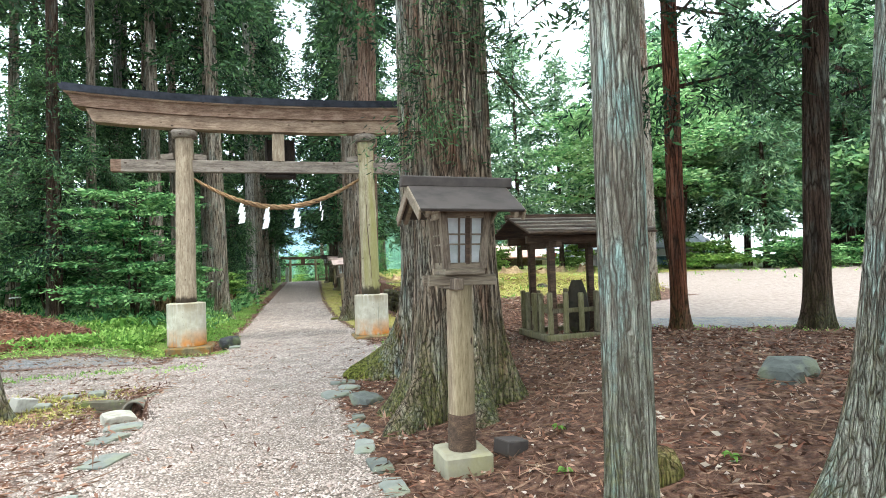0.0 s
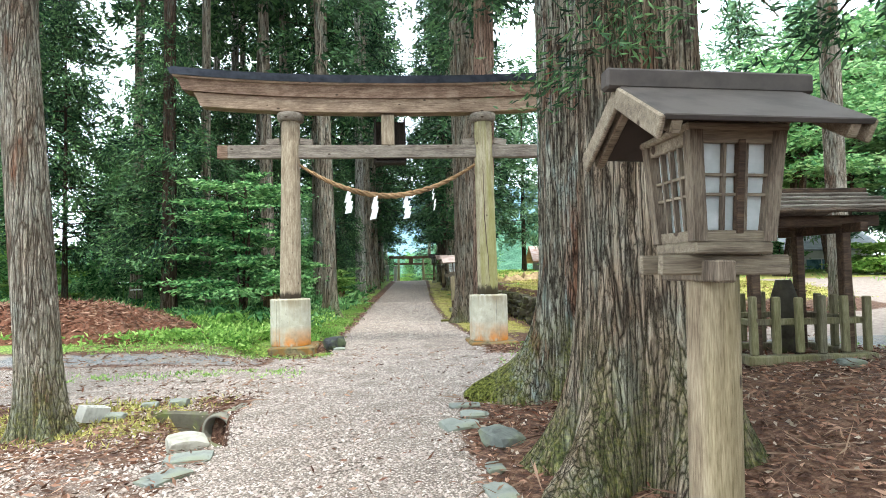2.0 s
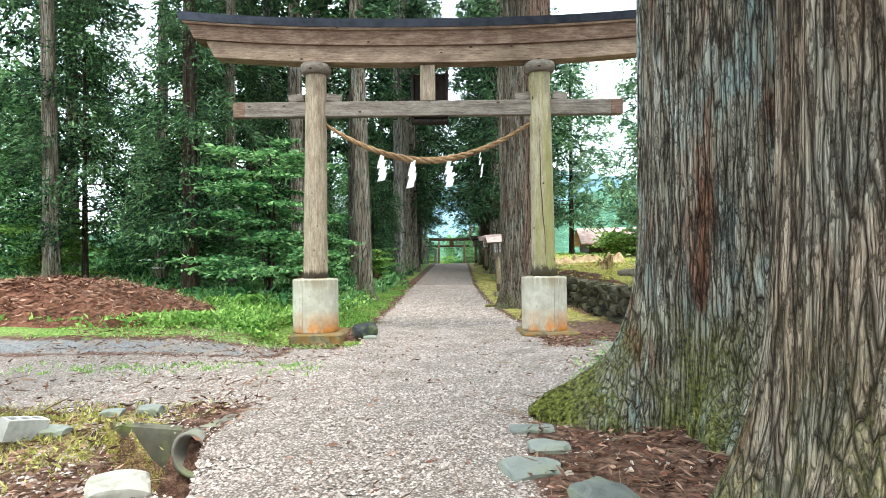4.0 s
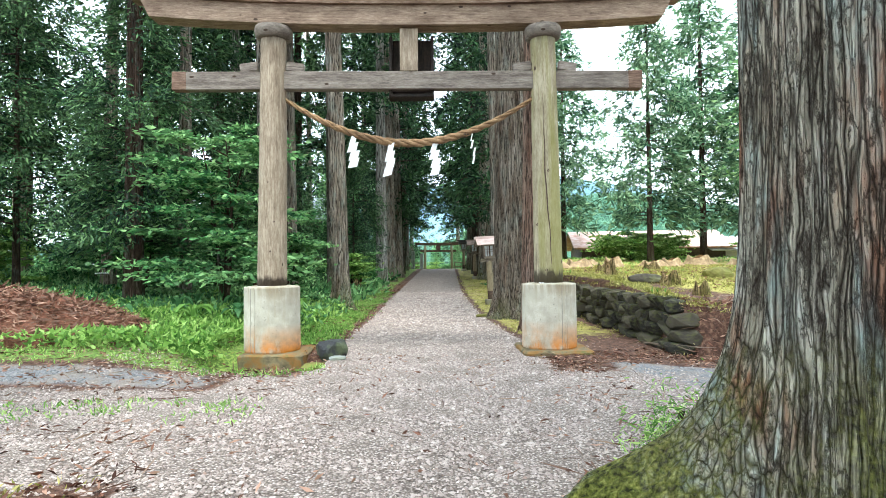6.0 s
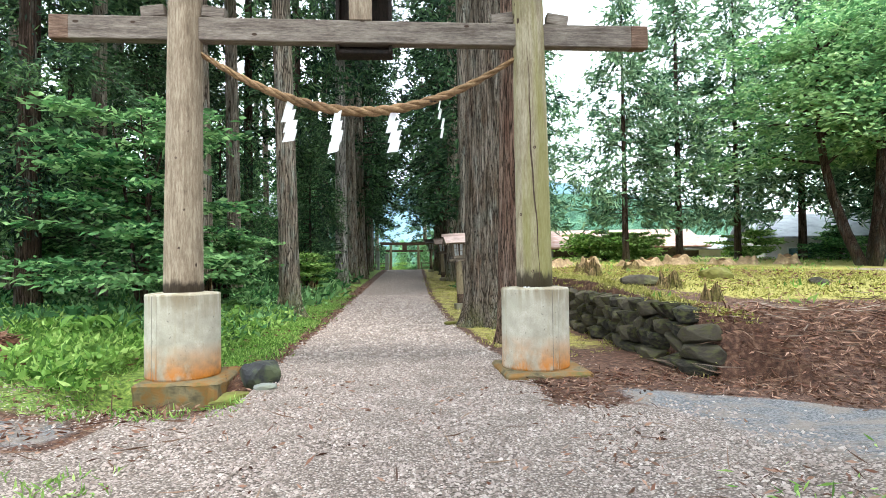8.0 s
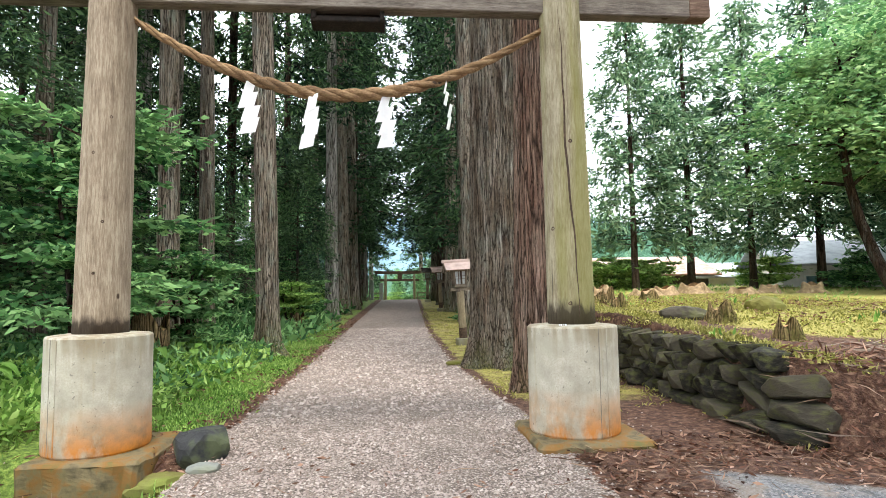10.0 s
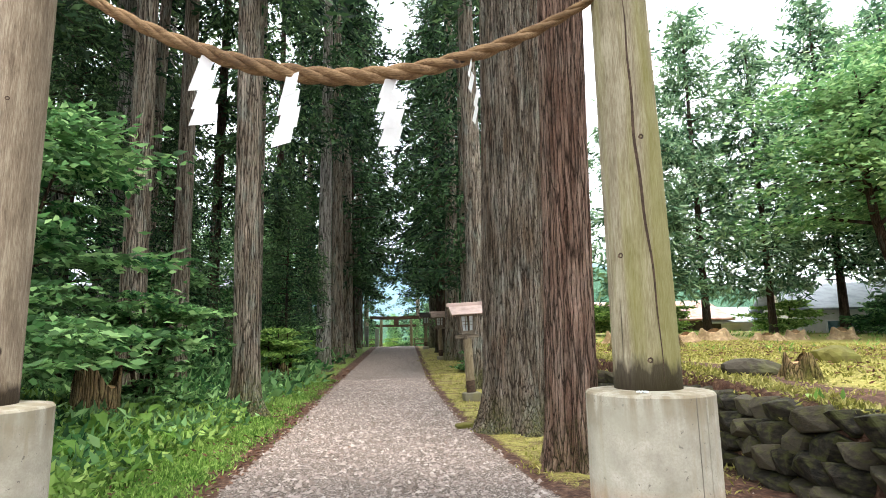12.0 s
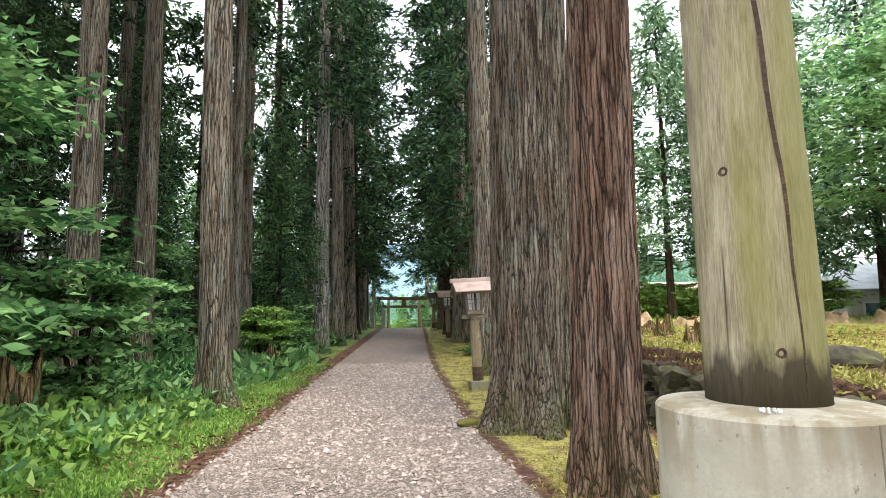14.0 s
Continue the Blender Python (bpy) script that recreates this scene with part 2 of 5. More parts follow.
def base_mat():
    """Cast concrete of the gate's footings: pale, water-streaked, rusty towards the foot."""
    k = Nodes("footing_concrete", 0.85)
    n = k.noise(5, detail=8)
    c = k.ramp(n, (0.3, "9a9382"), (0.55, "b3ac9b"), (0.75, "c8c2b3"))
    c = k.mix(k.ramp(k.noise(9, (1, 1, 0.12), 4), (0.56, 0.0), (0.72, 0.55)), c, "94845f")
    high = k.add("ShaderNodeMapRange", From_Min=0.72, From_Max=1.0, To_Min=0.0, To_Max=1.0)
    k.link(k.height(), high.inputs["Value"])
    drip = k.maths("MULTIPLY", high.outputs[0], k.ramp(k.noise(6, (1, 1, 0.1), 5), (0.44, 0.0), (0.56, 0.75)))
    c = k.mix(drip, c, "7d6d50")
    c = k.mix(k.ramp(k.noise(70, detail=5), (0.35, 0.35), (0.6, 0.0)), c, "8d8778")
    c = k.mix(k.ramp(k.noise(30, detail=3), (0.66, 0.0), (0.70, 0.75)), c, "6b665c")
    c = k.mix(k.ramp(k.noise(2.2, detail=6), (0.5, 0.0), (0.62, 0.5)), c, "aaa592")
    low = k.add("ShaderNodeMapRange", From_Min=0.02, From_Max=0.46, To_Min=1.0, To_Max=0.0)
    k.link(k.height(), low.inputs["Value"])
    rust = k.maths("MULTIPLY", low.outputs[0], k.ramp(k.noise(3.5, (1, 1, 0.5), 5), (0.38, 0.15), (0.52, 1.0)))
    c = k.mix(rust, c, k.ramp(k.noise(8, detail=5), (0.35, "8a5a20"), (0.6, "bd7422")))
    k.colour(c)
    return k.bump(n, 0.25, 0.01)


SEAM = plain("seam_grime", "5d574a", "7d7668", 9)
FOOTING = base_mat()


def slab_mat():
    k = Nodes("rusty_slab", 0.9)
    n = k.noise(4, detail=8)
    c = k.ramp(n, (0.3, "3f3a2c"), (0.46, "6f6348"), (0.56, "7d5a2e"), (0.68, "5f5c36"))
    return k.colour(c).bump(n, 0.5, 0.02)


SLAB = slab_mat()


def ground_mat():
    k = Nodes("ground_cover", 0.95)
    peb = k.cells(55, out="Color", space="Object")
    peb_d = k.cells(55, out="Distance")
    fine = k.noise(60, detail=6)
    mid = k.noise(3.0, detail=7)
    sepr = k.add("ShaderNodeSeparateColor")
    k.link(peb, sepr.inputs[0])
    gravel = k.ramp(sepr.outputs[0], (0.0, "6e625a"), (0.4, "94867c"), (0.75, "ad9f95"), (1.0, "c4b8ae"))
    gravel = k.mix(k.ramp(peb_d, (0.3, 0.0), (0.65, 0.8)), gravel, "4f443b")
    soil = k.ramp(k.noise(14, detail=8), (0.3, "2e1f18"), (0.5, "553b2e"), (0.7, "826653"))
    grass = k.ramp(k.noise(22, detail=8), (0.3, "6a642f"), (0.5, "98914a"), (0.68, "b8aa6c"))
    lush = k.ramp(k.noise(22, detail=8), (0.3, "3d4a22"), (0.5, "667f39"), (0.7, "97a654"))
    asphalt = k.ramp(k.noise(70, detail=6), (0.3, "45464a"), (0.5, "64656a"), (0.68, "86868a"))
    asphalt = k.mix(0.6, asphalt, k.ramp(sepr.outputs[1], (0.0, "444443"), (0.5, "737270"), (1.0, "a09e9a")))
    asphalt = k.mix(k.ramp(mid, (0.45, 0.0), (0.6, 0.6)), asphalt, "8d7f70")
    dirt = k.ramp(k.noise(9, detail=8), (0.3, "796b61"), (0.55, "8f8178"), (0.75, "a1948b"))
    jag = k.maths("SUBTRACT", k.maths("ADD", k.maths("MULTIPLY", mid, 0.7), k.maths("MULTIPLY", fine, 0.5)), 0.6)

    def mask(name):
        v = k.maths("ADD", k.attr(name), k.maths("MULTIPLY", jag, 0.9))
        return k.ramp(v, (0.42, 0.0), (0.58, 1.0))
    c = k.mix(mask("grass"), soil, grass)
    c = k.mix(mask("lush"), c, lush)
    c = k.mix(mask("dirt"), c, dirt)
    c = k.mix(mask("asphalt"), c, asphalt)
    c = k.mix(mask("gravel"), c, gravel)
    h = k.maths("ADD", k.maths("MULTIPLY", fine, 0.6), k.maths("MULTIPLY", peb_d, -0.7))
    return k.colour(c).bump(h, 0.8, 0.02)


GROUND = ground_mat()

# ---- mesh helpers ----
rng = np.random.default_rng(7)


def part(name, bm, material, parent=None, label="", smooth=False):
    """Links a bmesh as one mesh object, under a thing where one is given."""
    me = bpy.data.meshes.new(name)
    bm.normal_update()
    bm.to_mesh(me)
    bm.free()
    me.materials.append(material)
    if smooth:
        me.shade_smooth()
    ob = new(name, me)
    if parent is not None:
        ob.parent = parent
    if label:
        ob["label"] = label
    return ob


def quick(name, verts, faces, material, parent=None, smooth=False):
    """A mesh object from arrays of vertices and of equal-sided faces."""
    verts, faces = np.asarray(verts, float), np.asarray(faces, int)
    me = bpy.data.meshes.new(name)
    me.vertices.add(len(verts))
    me.vertices.foreach_set("co", verts.ravel())
    n, s = faces.shape
    me.loops.add(n * s)
    me.loops.foreach_set("vertex_index", faces.ravel())
    me.polygons.add(n)
    me.polygons.foreach_set("loop_start", np.arange(0, n * s, s))
    me.polygons.foreach_set("loop_total", np.full(n, s))
    me.update(calc_edges=True)
    me.materials.append(material)
    if smooth:
        me.shade_smooth()
    ob = new(name, me)
    if parent is not None:
        ob.parent = parent
    return ob


def thing(name, x, y, z, label, category, group="", rz=0, kind=""):
    e = new(name)
    e.matrix_basis = pose(x, y, z, 0, 0, rz)
    e.empty_display_size = 0.2
    return tagged(e, label, category, group, kind)


def box(bm, sx, sy, sz, m=None, bevel=0.008):
    """A bevelled block of that size, centred on the pose m."""
    r = bmesh.ops.create_cube(bm, size=1, matrix=(m or Matrix()) @ Matrix.Diagonal((sx, sy, sz, 1)))
    if bevel:
        edges = list({e for v in r["verts"] for e in v.link_edges})
        bmesh.ops.bevel(bm, geom=edges, offset=min(bevel, 0.3 * min(sx, sy, sz)), segments=1, affect="EDGES", profile=0.7)
    return bm


def blockpart(name, size, m, material, parent, bevel=0.008, label=""):
    bm = bmesh.new()
    box(bm, *size, m, bevel)
    return part(name, bm, material, parent, label)


def lathe(bm, profile, seg=32, wobble=0.0):
    """A solid turned round z from (radius, height) pairs."""
    rings = []
    for r, z in profile:
        rings.append([bm.verts.new((r * math.cos(a) * (1 + wobble * noise.noise((math.cos(a), math.sin(a), z))),
                                    r * math.sin(a) * (1 + wobble * noise.noise((math.sin(a), math.cos(a), z))), z))
                      for a in (2 * math.pi * i / seg for i in range(seg))])
    for a, b in zip(rings, rings[1:]):
        for i in range(seg):
            bm.faces.new((a[i], a[(i + 1) % seg], b[(i + 1) % seg], b[i]))
    bm.faces.new(rings[0][::-1])
    bm.faces.new(rings[-1])
    return bm


def rock(bm, sx, sy, sz, seed, m=None, sub=2, cut=0.42, rough=1.0):
    """A rough stone: a jittered ball, cut flat in places."""
    r = bmesh.ops.create_icosphere(bm, subdivisions=sub, radius=0.5)
    for v in r["verts"]:
        p = v.co.copy()
        d = 1 + rough * 0.35 * noise.noise(p * 2.3 + Vector((seed, seed * 1.7, 0))) + rough * 0.12 * noise.noise(p * 7 + Vector((0, seed, 0)))
        p = p * d
        for ax in range(3):
            p[ax] = max(-cut, min(cut, p[ax]))
        v.co = (m or Matrix()) @ Vector((p.x * sx * 1.15, p.y * sy * 1.15, p.z * sz * 1.15))
    return bm


def smooth01(a, b, x):
    t = np.clip((np.asarray(x, float) - a) / (b - a), 0, 1)
    return t * t * (3 - 2 * t)


# ---- ground ----
def path_edges(y):
    left = np.interp(y, [-6, 4.8, 8.7, 16.9, 29, 51], [-1.5, -1.65, -1.95, -1.68, -1.55, -0.75])
    right = np.interp(y, [-6, 4, 7.6, 9.0, 10.5, 15.5, 17.8, 21.5, 28.6, 50], [0.75, 0.6, 0.42, 0.75, 1.5, 1.75, 1.5, 1.28, 1.2, 1.75])
    return left, right


def ground_z(x, y):
    """The lie of the land."""
    x, y = np.asarray(x, float), np.asarray(y, float)
    z = np.interp(y, [-60, 0, 2, 7, 14.5, 22, 25, 30, 50, 54, 75, 140], [0.1, 0, -.02, -.13, -.32, -.32, -.25, -.15, .55, .5, -2.5, -8])
    near = 1 - smooth01(9.5, 12.5, y)
    z = z + 0.5 * smooth01(0.9, 4.3, x) * near
    road = smooth01(4, 11, x) * smooth01(9.5, 12.5, y) * 0.75
    z = z + road
    z = z + 0.28 * smooth01(-2.6, -4.8, x) * smooth01(11.5, 14, y)
    z = z + 0.35 * smooth01(-5, -14, x) * smooth01(11.5, 16, y)
    z = z + 0.12 * smooth01(-1.8, -3.2, x) * smooth01(15.4, 17.5, y)
    plat = 0.42 + 0.3 * smooth01(14, 20, y) + 0.5 * smooth01(24, 45, y)
    w = smooth01(3.98, 4.12, x) * np.where(x > 4.6, smooth01(13.2, 14.8, y), smooth01(14.1, 14.5, y))
    z = np.where(y < 60, z * (1 - w) + plat * w, z)
    z = z - 0.24 * smooth01(-3.7, -3.3, x) * (1 - smooth01(-1.85, -1.6, x)) * smooth01(13.5, 13.9, y) * (1 - smooth01(14.7, 15.0, y))
    # culvert pit beside the path
    dx, dy = x + 2.46, y - 8.3
    u, v = (0.94 * dx + 0.33 * dy) / 0.643, (0.5 * dx + 0.86 * dy) / 0.643
    wide = 0.16 + 0.28 * smooth01(-0.6, 0.2, u)
    z = z - 0.6 * (1 - smooth01(0.52, 0.66, np.abs(u - 0.03))) * (1 - smooth01(0.8, 1.15, np.where(v < 0, -v * 0.5, v) / wide))
    return z


def gz(x, y):
    return float(ground_z(x, y))


def axis(*runs):
    out = [np.arange(a, b, s) for a, b, s in runs]
    return np.concatenate(out)


gx = axis((-400, -60, 40), (-60, -14, 3), (-14, -6, 0.3), (-6, 6, 0.1), (6, 26, 0.35), (26, 60, 3), (60, 401, 40))
gy = axis((-60, -3, 4), (-3, 22, 0.1), (22, 58, 0.4), (58, 100, 4), (100, 501, 40))
GX, GY = np.meshgrid(gx, gy)
GZ = ground_z(GX, GY)
GZ = GZ + np.where(np.abs(GX) < 30, 0.012 * np.sin(GX * 5.1 + 1.3 * np.sin(GY * 3.3)) * np.sin(GY * 4.3 + np.sin(GX * 2.1)), 0)
nx, ny = len(gx), len(gy)
idx = np.arange(nx * ny).reshape(ny, nx)
ground = quick("ground", np.stack([GX, GY, GZ], -1).reshape(-1, 3),
               np.stack([idx[:-1, :-1], idx[:-1, 1:], idx[1:, 1:], idx[1:, :-1]], -1).reshape(-1, 4), GROUND, smooth=True)
tagged(ground, "gravel path through leaf litter, moss and grass", "ground", kind="structure")
L, R = path_edges(GY)


def band(v, a, b, soft):
    return smooth01(a - soft, a + soft, v) * (1 - smooth01(b - soft, b + soft, v))


def cover(x, y):
    """How much of each kind of cover lies at a place."""
    l, r = path_edges(y)
    gravel = smooth01(l - 0.12, l + 0.12, x) * (1 - smooth01(r - 0.12, r + 0.12, x)) * (y < 56)
    # gravelled junction before the gate
    gravel = np.maximum(gravel, band(x, -12, 2.9, 0.7) * np.where(x < -2.6, 0.9 * band(y, 9.2, 12.3, 0.3), 0.9 * band(y, 9.4, 13.2, 0.5)))
    gravel = np.maximum(gravel, 0.5 * band(x, -5.5, -1.4, 0.4) * band(y, 2.0, 7.2, 0.6))
    asphalt = band(y, 12.3, 13.2, 0.3) * smooth01(-2.2, -3.0, x) * 0.66
    mid = np.interp(x, [2, 4, 7, 12, 30], [12.9, 11.6, 8.7, 3.7, -14])
    asphalt = asphalt + smooth01(2.0, 3.0, x) * band(y - mid, -1.6, 1.5, 0.3)
    dirt = smooth01(5.5, 7.0, x) * smooth01(0.8, 1.8, y - mid) * (1 - smooth01(12.6, 13.8, y)) + smooth01(10, 12, x) * smooth01(1.0, 2.0, y - mid) * (1 - smooth01(13, 15, y))
    grass = smooth01(4.2, 5.8, x - np.clip((18 - y) * 0.15, 0, 2)) * smooth01(14.8, 17, y) * (y < 60) * 0.9
    grass = np.maximum(grass, 0.55 * band(x - r, 0.1, 2.2, 0.2) * smooth01(15.9, 17.4, y))
    grass = np.maximum(grass, 0.62 * band(y, 11.0, 11.7, 0.2) * band(x, -6, -1.7, 0.4))
    field = smooth01(0, 1.5, x - 11 - 0.35 * (y - 16)) * smooth01(1.0, 2.0, y - mid) * (1 - smooth01(25, 27, y))
    dirt = np.maximum(dirt, field)
    grass = grass * (1 - field)
    lush = smooth01(0.0, 0.75, l - x) * smooth01(13.4, 14.3, y) * 0.85
    grass = np.maximum(grass, 0.5 * band(y, 7.4, 9.3, 0.4) * band(x, -4.6, -2.3, 0.4))
    lush = np.maximum(lush, 0.62 * band(y, 13.2, 14.4, 0.3) * smooth01(-2.4, -3.0, x))
    lush = np.maximum(lush, 0.8 * smooth01(12, 30, np.abs(x)) * smooth01(14, 20, y) * (1 - field))
    return gravel, asphalt, dirt, grass, lush


for nm, val in zip(("gravel", "asphalt", "dirt", "grass", "lush"), cover(GX, GY)):
    at = ground.data.attributes.new(nm, "FLOAT", "POINT")
    at.data.foreach_set("value", np.clip(np.asarray(val, float), 0, 1).ravel())


# ---- the gate ----
def tapered_log(bm, r0, r1, z0, z1, seg=40, rows=24, seed=0.0, lean=(0, 0)):
    rings = []
    for j in range(rows + 1):
        t = j / rows
        z, r = z0 + (z1 - z0) * t, r0 + (r1 - r0) * t
        ring = []
        for i in range(seg):
            a = 2 * math.pi * i / seg
            k = 1 + 0.012 * noise.noise((3 * math.cos(a) + seed, 3 * math.sin(a), z * 0.8)) + 0.006 * noise.noise((9 * math.cos(a), 9 * math.sin(a) + seed, z * 0.5))
            ring.append(bm.verts.new((lean[0] * t + r * k * math.cos(a), lean[1] * t + r * k * math.sin(a), z)))
        rings.append(ring)
    for a, b in zip(rings, rings[1:]):
        for i in range(seg):
            bm.faces.new((a[i], a[(i + 1) % seg], b[(i + 1) % seg], b[i]))
    bm.faces.new(rings[0][::-1])
    bm.faces.new(rings[-1])
    return bm


def curved_beam(name, half, y0, y1, z0, z1, rise, slant, material, parent, steps=28, dy=0.0):
    """A beam along x whose ends sweep up; slant: how far the top overhangs at the ends."""
    bm = bmesh.new()
    rows = []
    for i in range(steps + 1):
        u = -1 + 2 * i / steps
        up = rise * abs(u) ** 2.4
        rows.append([bm.verts.new((u * (half + s), dy + y, z + up)) for y, z, s in ((y0, z0, 0), (y1, z0, 0), (y1 * 1.08, z1, slant), (y0 * 1.08, z1, slant))])
    for a, b in zip(rows, rows[1:]):
        for i in range(4):
            bm.faces.new((a[i], b[i], b[(i + 1) % 4], a[(i + 1) % 4]))
    bm.faces.new(rows[0])
    bm.faces.new(rows[-1][::-1])
    bmesh.ops.recalc_face_normals(bm, faces=bm.faces)
    return part(name, bm, material, parent)


GATE_Y, POST_L, POST_R, FOOT = 15.17, -2.68, 1.91, -0.25
mid_x, half_gap = (POST_L + POST_R) / 2, (POST_R - POST_L) / 2
gate = thing("torii_gate", mid_x, GATE_Y, FOOT, "weathered timber shrine gate with curved top beam on concrete footings", "gate")
TOP = 5.34     # underside of the top beam above the footings' foot
for s, material in ((-1, POST), (1, POST_GREEN)):
    bm = bmesh.new()
    lathe(bm, [(0.44, 0.0), (0.45, 0.02), (0.448, 1.03), (0.436, 1.045), (0.30, 1.06), (0.1, 1.065)], 72)
    f = part("footing", bm, FOOTING, gate, "round pale concrete footing, rust-stained at the foot")
    f.location.x = s * half_gap
    a = math.radians(-122 if s < 0 else -74)
    bm = bmesh.new()
    box(bm, 0.007, 0.009, 1.02, pose(0.4475 * math.cos(a), 0.4475 * math.sin(a), 0.52, 0, 0, math.degrees(a)), 0.002)
    part("seam", bm, SEAM, f, "dark casting seam")
    bm = tapered_log(bmesh.new(), 0.24, 0.205, 1.05, TOP - 0.17, seed=s * 3.1, lean=(-s * 0.04, 0))
    p = part("post", bm, material, gate, "round weathered log post with cracks", True)
    p.location.x = s * half_gap
    bm = bmesh.new()
    lathe(bm, [(0.235, TOP - 0.2), (0.29, TOP - 0.17), (0.31, TOP - 0.08), (0.30, TOP - 0.005), (0.2, TOP)], 40)
    c = part("collar", bm, BEAM_GREY, gate, "", True)
    c.location.x = s * (half_gap - 0.04)
    for d in (-1, 1):
        bm = bmesh.new()
        box(bm, 0.3, 0.12, 0.15, pose(s * (half_gap - 0.02) + d * 0.38, 0, 4.68, 0, d * 8, 0), 0.01)
        part("wedge", bm, BEAM_GREY, gate)
curved_beam("lower_top_beam", 4.24, -0.17, 0.17, TOP, TOP + 0.32, 0.15, 0.16, BEAM_PALE, gate)
curved_beam("upper_top_beam", 4.62, -0.24, 0.24, TOP + 0.322, TOP + 0.60, 0.18, 0.12, BEAM, gate)
curved_beam("roof_board", 4.80, -0.30, 0.30, TOP + 0.603, TOP + 0.64, 0.19, 0.02, BEAM_PALE, gate)
curved_beam("roof_sheet", 4.86, -0.34, 0.34, TOP + 0.643, TOP + 0.78, 0.20, 0.05, ROOF_BLACK, gate)
curved_beam("roof_ridge", 4.88, -0.20, 0.20, TOP + 0.783, TOP + 0.86, 0.20, 0.02, ROOF_BLACK, gate)
for s in (-1, 1):
    blockpart("tie_beam_end", (0.24, 0.176, 0.306), pose(s * 3.79, 0, 4.45), BEAM, gate, 0.012)
blockpart("tie_beam", (7.36, 0.17, 0.30), pose(0, 0, 4.45), BEAM_GREY, gate, 0.012)
# name board: a deep dark case hung on a pale centre strut
blockpart("strut", (0.30, 0.14, 0.72), pose(0.0, -0.02, 4.96), POST, gate, 0.01)
blockpart("name_board", (0.66, 0.05, 1.0), pose(0.04, 0.16, 4.72, -7), BOARD, gate, 0.01, "dark weathered name board leaning forward")
for dx in (-0.31, 0.39):
    blockpart("board_edge", (0.05, 0.16, 1.06), pose(dx, 0.11, 4.72, -7), BOARD, gate, 0.01)
blockpart("board_sill", (0.76, 0.20, 0.06), pose(0.04, 0.08, 4.20, -7), BOARD, gate, 0.01)
for s in (-1, 1):
    a = radians(-62 if s > 0 else -112)
    blockpart("mould_seam", (0.012, 0.014, 1.0), pose(s * half_gap + 0.449 * math.cos(a), 0.449 * math.sin(a), 0.52, 0, 0, math.degrees(a)), FOOTING, gate, 0.003)
# long drying crack winding up the mossy post
bm = bmesh.new()
rows = []
for i in range(40):
    u = i / 39
    z = 1.12 + 3.2 * u
    a = radians(-88 - 24 * u + 3.0 * math.sin(u * 9) + 1.2 * math.sin(u * 31))
    r = 0.24 + (0.205 - 0.24) * (z - 1.05) / (TOP - 1.22) + 0.003
    w = (0.010 * math.sin(math.pi * min(1, u * 1.02)) + 0.001) / r
    cx = half_gap - 0.04 * (z - 1.05) / (TOP - 1.22)
    rows.append([bm.verts.new((cx + rr * math.cos(a + d), rr * math.sin(a + d), z)) for rr, d in ((r - 0.02, 0), (r, -w), (r, w))])
for a, b in zip(rows, rows[1:]):
    for i in range(3):
        bm.faces.new((a[i], a[(i + 1) % 3], b[(i + 1) % 3], b[i]))
bm.faces.new(rows[0])
bm.faces.new(rows[-1][::-1])
bmesh.ops.recalc_face_normals(bm, faces=bm.faces)
part("crack", bm, DARK_WOOD, gate, "long dark drying crack")
# knots on the posts
for s, ang, z in ((1, -108, 1.27), (1, -146, 2.02), (1, -92, 2.9), (-1, -70, 2.1), (-1, -96, 2.75), (-1, -60, 3.1), (-1, -84, 1.62)):
    a = radians(ang)
    t = (z - 1.05) / (TOP - 1.22)
    r = 0.24 - 0.035 * t
    bm = bmesh.new()
    q = 0.85 if s > 0 else 0.6
    lathe(bm, [(0.012 * q, -0.02), (0.024 * q, -0.008), (0.024 * q, 0.002), (0.017 * q, 0.004), (0.013 * q, 0.0), (0.004 * q, -0.002)], 14, 0.5)
    knot = part("knot", bm, DARK_WOOD, gate, "dark round knot")
    knot.matrix_basis = pose(s * half_gap - s * 0.04 * t + r * math.cos(a), r * math.sin(a), z, 0, 0, ang) @ pose(0, 0, 0, 0, 90, 0)
# ring of small beads left on the footing
bm = bmesh.new()
for i in range(11):
    a = 2 * math.pi * i / 11
    bmesh.ops.create_icosphere(bm, subdivisions=1, radius=0.0075, matrix=Matrix.Translation((0.034 * math.cos(a), 0.034 * math.sin(a), 0)))
ob = part("bead_ring", bm, plain("pale_beads", "8a8f96", "e6e8ea", 60, 0.35), None)
ob.location = (POST_R + 0.33 * math.cos(radians(-122)), GATE_Y + 0.33 * math.sin(radians(-122)), FOOT + 1.0635)
tagged(ob, "small ring of grey and white beads on the footing", "bracelet")


